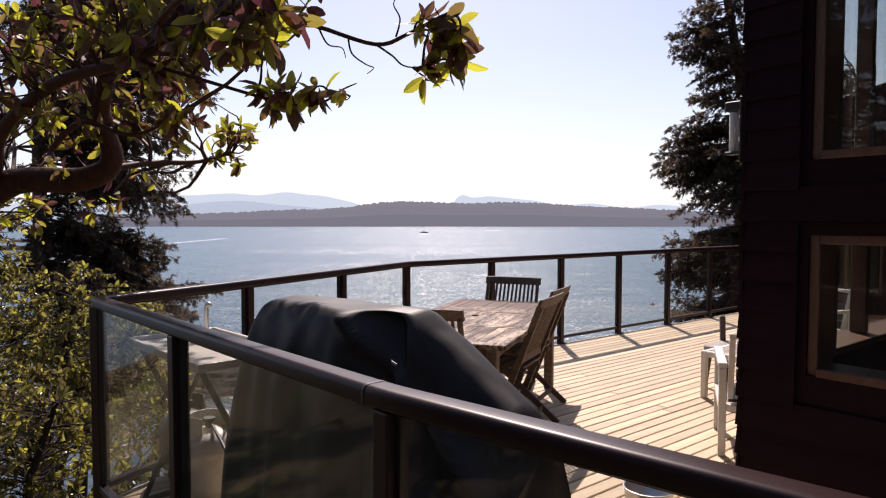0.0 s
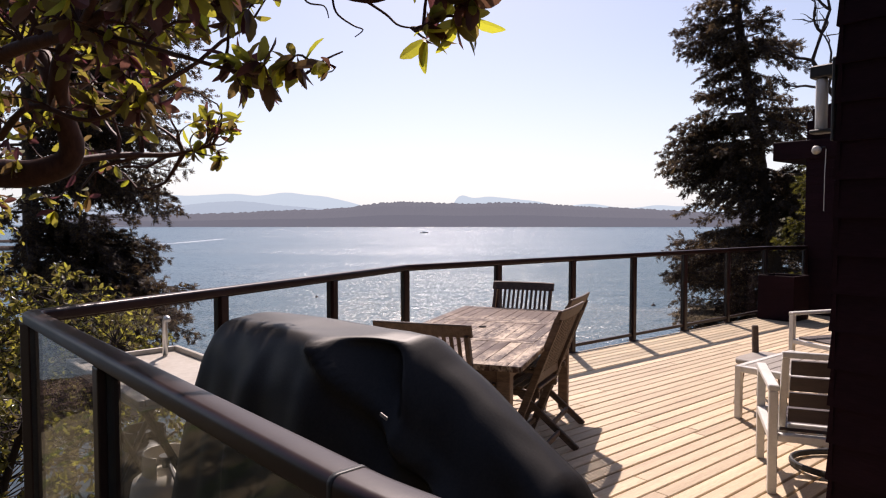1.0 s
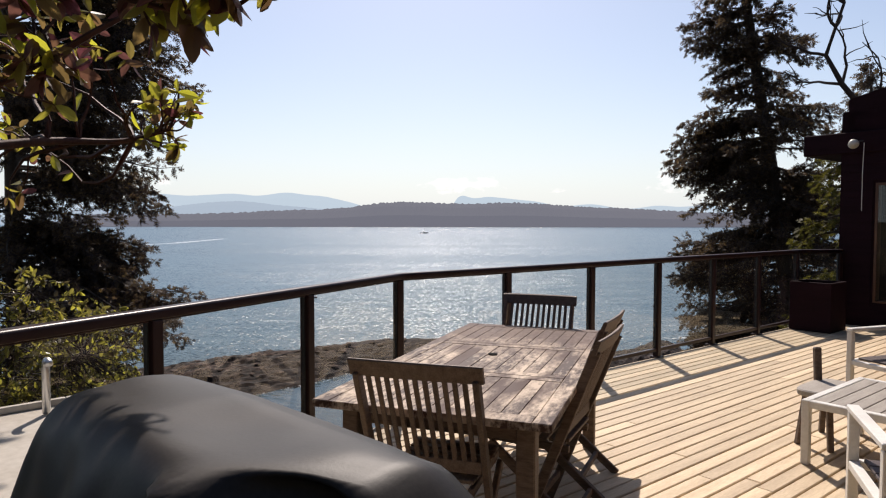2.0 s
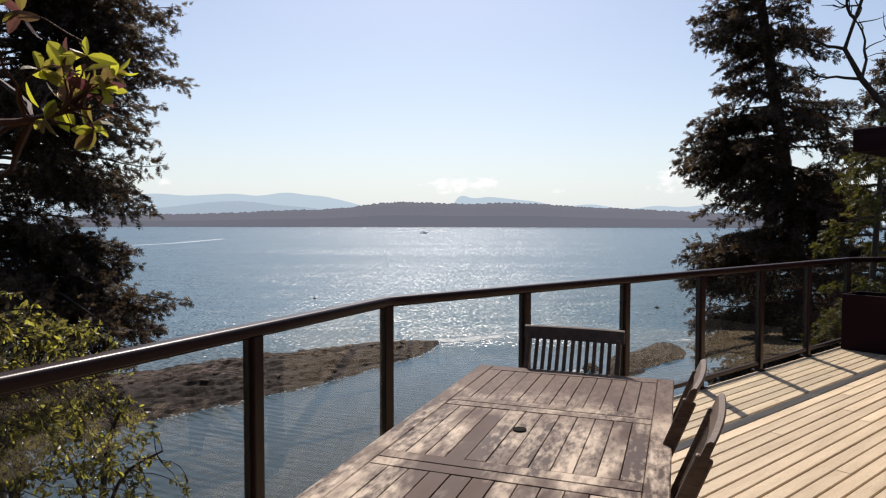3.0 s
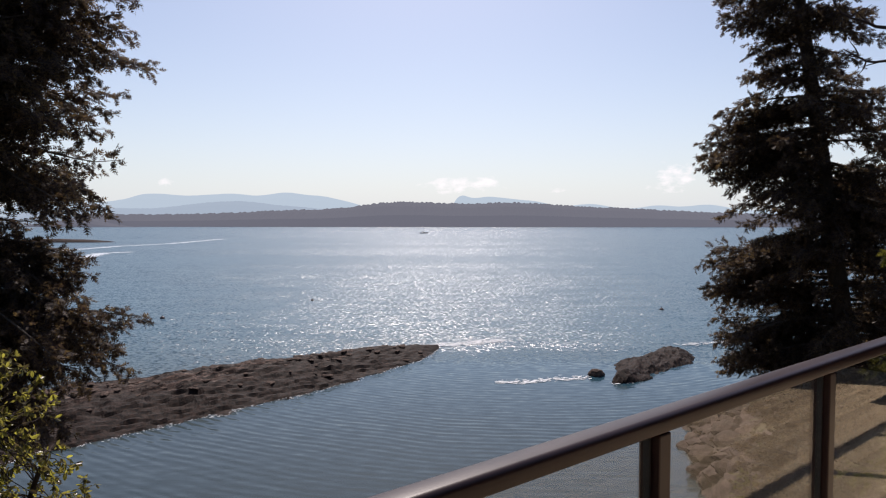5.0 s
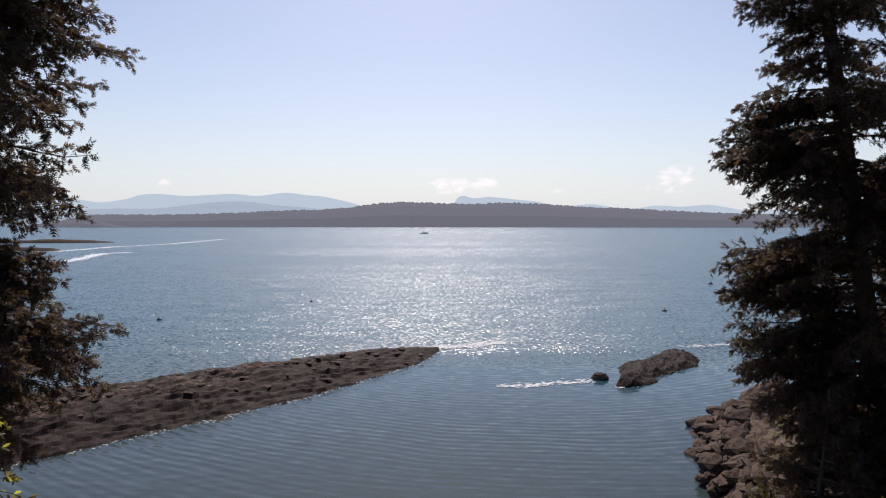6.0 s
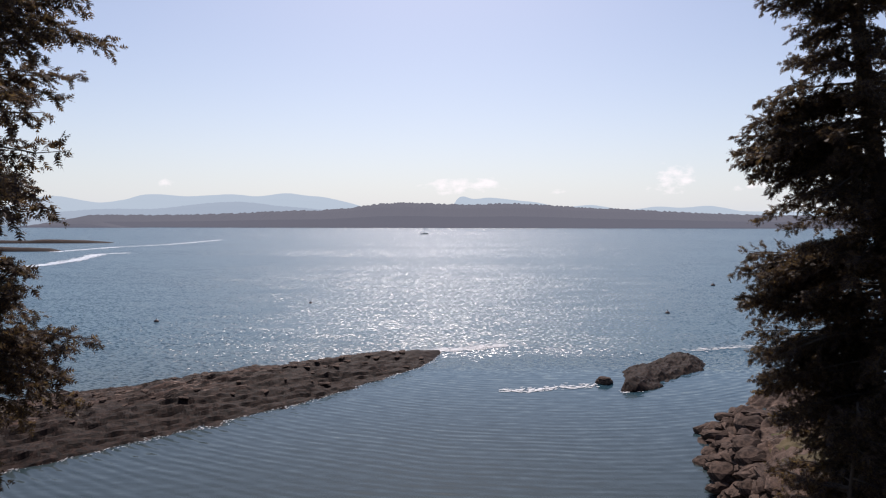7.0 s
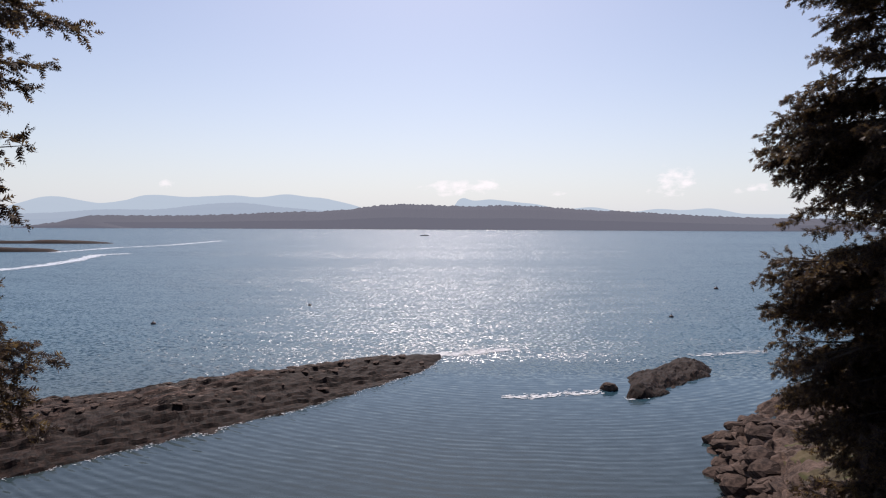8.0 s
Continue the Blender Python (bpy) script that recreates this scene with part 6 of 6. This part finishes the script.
# bare curved arbutus behind the roof
bare = empty("bare_tree", Matrix.Translation((18.2, 27.0, gz(18.2, 27) - 0.2)), "leafless twisted tree beside the fir", "tree")
rs = np.random.RandomState(5)
bm = bmesh.new()
bz = -(gz(18.2, 27) - 0.2)
main = [(0, 0, 0), (0.1, 0, bz * 0.5), (0.0, 0, bz + 2.0), (-0.5, 0.1, bz + 4.2), (-1.4, 0, bz + 5.3), (-2.7, 0, bz + 6.8), (-3.35, 0, bz + 7.9), (-3.0, 0, bz + 9.0), (-2.7, 0, bz + 9.9), (-3.0, 0, bz + 11.2)]
tube(bm, main, [0.22, 0.19, 0.17, 0.145, 0.12, 0.10, 0.08, 0.068, 0.055, 0.03], 8)
part("trunk", bm, MAT["dead_bark"], bare, "crooked dark trunk", True)
for st, d, L in ((4, (0.25, 0, 1), 3.4), (5, (0.35, 0.1, 1.0), 3.0), (5, (-1, 0.2, 0.35), 2.2), (6, (-0.8, 0.3, 0.7), 2.4), (3, (0.9, 0, 0.9), 3.4), (4, (0.9, 0.1, 0.8), 3.2), (7, (0.7, 0.2, 0.7), 2.0), (7, (-0.8, 0, 0.6), 1.8), (8, (-0.9, 0.1, 0.4), 1.6)):
    bm = bmesh.new()
    pts, rad, dd = grow(main[st], d, L, 0.062, 0.016, 0.22, 8, rs, -0.02)
    tube(bm, pts, rad, 6)
    for j in (3, 5, 6, 7):
        p2, r2, _ = grow(pts[j], dd + rs.normal(0, 0.7, 3), L * 0.35, 0.03, 0.008, 0.2, 5, rs, -0.02)
        tube(bm, p2, r2, 5)
    part("limb", bm, MAT["dead_bark"], bare)

# broad leaves: pointed oval, folded along the midrib and curled
LEAF = [(0, 0, 0), (0.16, 0.13, 0.03), (0.16, -0.13, 0.03), (0.42, 0.215, 0.06), (0.42, -0.215, 0.06), (0.72, 0.19, 0.03), (0.72, -0.19, 0.03), (0.93, 0.08, -0.05), (0.93, -0.08, -0.05),
        (1.0, 0, -0.08), (0.16, 0, 0.0), (0.42, 0, 0.0), (0.72, 0, -0.03)]
LEAF_T = [(0, 10, 1), (0, 2, 10), (1, 10, 11), (1, 11, 3), (2, 4, 11), (2, 11, 10), (3, 11, 12), (3, 12, 5), (4, 6, 12), (4, 12, 11), (5, 12, 9), (5, 9, 7), (6, 8, 9), (6, 9, 12)]


def branch_points(anchor, target, rs, n=9, sag=0.12):
    a, b = np.array(anchor, float), np.array(target, float)
    L = np.linalg.norm(b - a)
    off = rs.normal(0, 0.10 * L, 3)
    pts = []
    for i in range(n + 1):
        t = i / n
        p = a + (b - a) * t + off * math.sin(math.pi * t) + np.array((0, 0, sag * L * math.sin(math.pi * t)))
        p = p + rs.normal(0, 0.014 * L, 3) * (0 < i < n)
        pts.append(p)
    return pts


def broadleaf(name, base, limbs, regions, seed, label, leaf_mat, bark, leaf_size, parts_max=0, twig_r=0.02, rosette=(6, 10), share=None):
    """limbs: hand-laid main stems; regions: (centre, radii, twigs) in which leafy twigs end."""
    rs = np.random.RandomState(seed)
    tree = empty(name, Matrix.Translation(base), label, "tree")
    B = np.array(base, float)
    stems = []
    for pts, r0, r1 in limbs:
        P = [np.array(p, float) - B for p in pts]
        fine = []
        for i in range(len(P) - 1):
            p0, p1, p2, p3 = P[max(i - 1, 0)], P[i], P[i + 1], P[min(i + 2, len(P) - 1)]
            for k in range(5):
                t = k / 5
                fine.append(0.5 * (2 * p1 + (p2 - p0) * t + (2 * p0 - 5 * p1 + 4 * p2 - p3) * t * t + (3 * p1 - p0 - 3 * p2 + p3) * t ** 3))
        fine.append(P[-1])
        rad = [r0 + (r1 - r0) * i / (len(fine) - 1) for i in range(len(fine))]
        bm_ = bmesh.new()
        tube(bm_, fine, rad, 8)
        part("limb", bm_, bark, tree, "smooth reddish-brown limb", True)
        stems += list(zip(fine, rad))
    SP = np.array([s[0] for s in stems])
    bm_ = bmesh.new()
    pos, dirs = [], []
    for c, r, cnt in regions:
        for _ in range(cnt):
            while True:
                o = rs.uniform(-1, 1, 3)
                if o @ o < 1:
                    break
            tip = np.array(c, float) - B + o * np.array(r)
            dd = np.linalg.norm(SP - tip, axis=1) + rs.uniform(0, 0.35, len(SP))
            an = SP[int(np.argmin(dd))]
            pts = branch_points(an, tip, rs, 7, rs.uniform(-0.05, 0.15))
            L = np.linalg.norm(tip - an)
            tube(bm_, pts, list(np.linspace(min(twig_r, 0.006 + 0.012 * L), 0.003, len(pts))), 5, False)
            for k in range(rs.randint(*rosette)):
                tt = 1.0 if k < 5 else rs.uniform(0.55, 1.0)
                j = min(int(tt * 7), 6)
                p = pts[j] + (pts[j + 1] - pts[j]) * (tt * 7 - j)
                d = (pts[-1] - pts[-2])
                d = d / np.linalg.norm(d) * 0.6 + rs.normal(0, 0.7, 3) + np.array((0, 0, -0.7 if rs.rand() < 0.62 else 0.25))
                pos.append(p)
                dirs.append(d / np.linalg.norm(d))
    part("twig", bm_, bark, tree, "thin bare twigs")["kind"] = "stuff"
    pos, dirs = np.array(pos), np.array(dirs)
    n = len(pos)
    a, s, u = frames(n, rs, dirs, 0.08)
    size = leaf_size * rs.uniform(0.6, 1.2, n)
    order = rs.permutation(n)
    own, rest = order[:parts_max], order[parts_max:]
    if len(own):
        meshes = []
        for w in (0.85, 1.0, 1.15):
            me = bpy.data.meshes.new("leaf")
            me.from_pydata([(x, y * w, z * (2 - w)) for x, y, z in LEAF], [], LEAF_T)
            me.materials.append(leaf_mat)
            meshes.append(me)
        for i in own:
            m = Matrix(((a[i][0], s[i][0], u[i][0], pos[i][0]), (a[i][1], s[i][1], u[i][1], pos[i][1]), (a[i][2], s[i][2], u[i][2], pos[i][2]), (0, 0, 0, 1)))
            link("leaf", meshes[i % 3], tree, "", m @ Matrix.Diagonal((size[i], size[i], size[i], 1)))
    if len(rest):
        scatter("foliage", LEAF, LEAF_T, pos[rest], a[rest], s[rest], u[rest], size[rest], leaf_mat, tree, "many green and reddish leaves")
    return tree, n


# the arbutus that overhangs the deck
AB = (-4.3, 5.9, gz(-4.3, 5.9) - 0.2)
broadleaf("arbutus_tree", AB, [
    ([AB, (-4.2, 5.8, -1.0), (-3.9, 5.6, 0.9), (-3.3, 5.4, 1.72), (-2.55, 5.30, 1.80), (-2.30, 5.28, 1.95), (-2.28, 5.1, 2.35), (-1.9, 4.8, 2.85), (-1.5, 4.6, 3.4)], 0.16, 0.035),
    ([(-2.45, 5.30, 1.86), (-2.25, 5.8, 1.97), (-1.98, 6.2, 2.02), (-1.72, 6.35, 2.12)], 0.035, 0.010),
    ([(-3.3, 5.4, 1.72), (-2.9, 4.9, 2.1), (-2.2, 4.4, 2.35), (-1.5, 4.0, 2.40), (-0.95, 3.6, 2.50), (-0.62, 3.3, 2.50)], 0.055, 0.014),
    # the long twig that reaches out over the barbecue, with its curled side twigs
    ([(-0.95, 3.6, 2.50), (-0.60, 3.45, 2.49), (-0.33, 3.45, 2.42), (-0.04, 3.36, 2.31), (0.115, 3.30, 2.34), (0.26, 3.22, 2.39), (0.36, 3.18, 2.42)], 0.015, 0.006),
    ([(-0.18, 3.42, 2.37), (-0.16, 3.40, 2.28), (-0.09, 3.37, 2.22), (-0.05, 3.36, 2.20), (-0.08, 3.35, 2.17)], 0.005, 0.002),
    ([(-0.04, 3.36, 2.31), (0.04, 3.33, 2.25), (0.10, 3.28, 2.19), (0.20, 3.24, 2.17)], 0.006, 0.003),
    ([(-0.33, 3.45, 2.42), (-0.28, 3.43, 2.33), (-0.21, 3.42, 2.31), (-0.19, 3.41, 2.26)], 0.005, 0.002),
    ([(0.06, 3.31, 2.33), (0.08, 3.30, 2.41), (0.05, 3.30, 2.48), (0.09, 3.29, 2.53)], 0.005, 0.002),
    ([(-1.5, 4.0, 2.40), (-0.98, 3.75, 2.22), (-0.55, 3.66, 2.09), (-0.36, 3.62, 2.08), (-0.24, 3.58, 2.14), (-0.16, 3.56, 2.17)], 0.012, 0.003),
    ([(-0.30, 3.60, 2.11), (-0.22, 3.58, 2.09), (-0.19, 3.57, 2.11)], 0.004, 0.002),
    ([(-1.5, 4.0, 2.40), (-1.0, 3.4, 2.52), (-0.62, 2.95, 2.44), (-0.42, 2.75, 2.30)], 0.02, 0.007),
    ([(-2.28, 5.1, 2.35), (-2.7, 5.4, 3.0), (-2.6, 5.3, 3.8)], 0.07, 0.03),
    ([(-2.6, 5.0, 2.0), (-2.2, 4.7, 2.15), (-1.8, 4.6, 2.05), (-1.5, 4.65, 2.2)], 0.025, 0.008)],
    [((-2.45, 4.9, 2.65), (1.0, 0.9, 0.60), 105), ((-1.35, 4.1, 2.62), (0.60, 0.5, 0.42), 48), ((-0.95, 3.7, 2.55), (0.3, 0.3, 0.25), 18), ((-1.74, 6.35, 2.22), (0.27, 0.3, 0.24), 15),
     ((0.30, 3.20, 2.36), (0.14, 0.12, 0.10), 6), ((0.17, 3.22, 2.16), (0.07, 0.06, 0.06), 3), ((0.34, 3.16, 2.20), (0.05, 0.06, 0.06), 4), ((-0.22, 3.57, 2.10), (0.03, 0.03, 0.03), 1),
     ((-0.40, 3.62, 2.12), (0.06, 0.06, 0.05), 3), ((-0.46, 2.80, 2.26), (0.16, 0.14, 0.16), 12), ((-0.72, 3.45, 2.42), (0.22, 0.2, 0.24), 16), ((-0.62, 3.68, 2.12), (0.14, 0.12, 0.14), 8),
     ((-0.86, 4.6, 3.25), (0.42, 0.5, 0.45), 60), ((-1.0, 4.4, 3.45), (0.35, 0.45, 0.42), 24), ((-3.4, 5.8, 2.2), (1.0, 1.0, 1.0), 70), ((-1.65, 4.65, 2.2), (0.3, 0.3, 0.25), 14),
     ((-1.7, 4.9, 3.6), (1.5, 1.2, 0.7), 110), ((-1.95, 5.9, 2.55), (0.32, 0.3, 0.25), 6)],
    17, "arbutus with reddish limbs and glossy leaves over the deck", MAT["leaf"], MAT["bark"], 0.125, parts_max=300)

for k, (bx, by, top, rx, cnt, seed) in enumerate(((-6.85, 11.6, -0.2, 2.0, 270, 51), (-8.8, 15.8, -1.2, 2.4, 210, 57), (-7.4, 16.4, -2.9, 1.5, 80, 61), (-5.3, 8.2, -1.3, 1.7, 240, 67), (-9.5, 11.0, 1.8, 2.6, 220, 71))):
    b0 = (bx, by, gz(bx, by) - 0.2)
    broadleaf("arbutus_sapling", b0, [
        ([b0, (bx + 0.2, by, (b0[2] + top) / 2), (bx + 0.5, by - 0.2, top - 0.4), (bx + 0.9, by - 0.3, top + 0.6)], 0.10, 0.03),
        ([(bx + 0.2, by, (b0[2] + top) / 2), (bx + 0.9, by - 0.4, top - 0.9), (bx + 1.8, by - 0.5, top - 0.3)], 0.05, 0.02),
        ([(bx + 0.2, by, (b0[2] + top) / 2), (bx - 0.6, by + 0.3, top - 0.8), (bx - 1.2, by + 0.4, top + 0.2)], 0.05, 0.02)],
        [((bx + 0.4, by - 0.2, top - 0.3), (rx, rx * 0.8, 1.3), cnt), ((bx + 1.0, by - 0.4, top - 1.6), (rx * 0.9, rx * 0.7, 1.0), cnt // 2)],
        seed, "small yellow-green leafy tree below the deck", MAT["leaf_small"], MAT["dead_bark"], 0.115, twig_r=0.011, rosette=(14, 26))
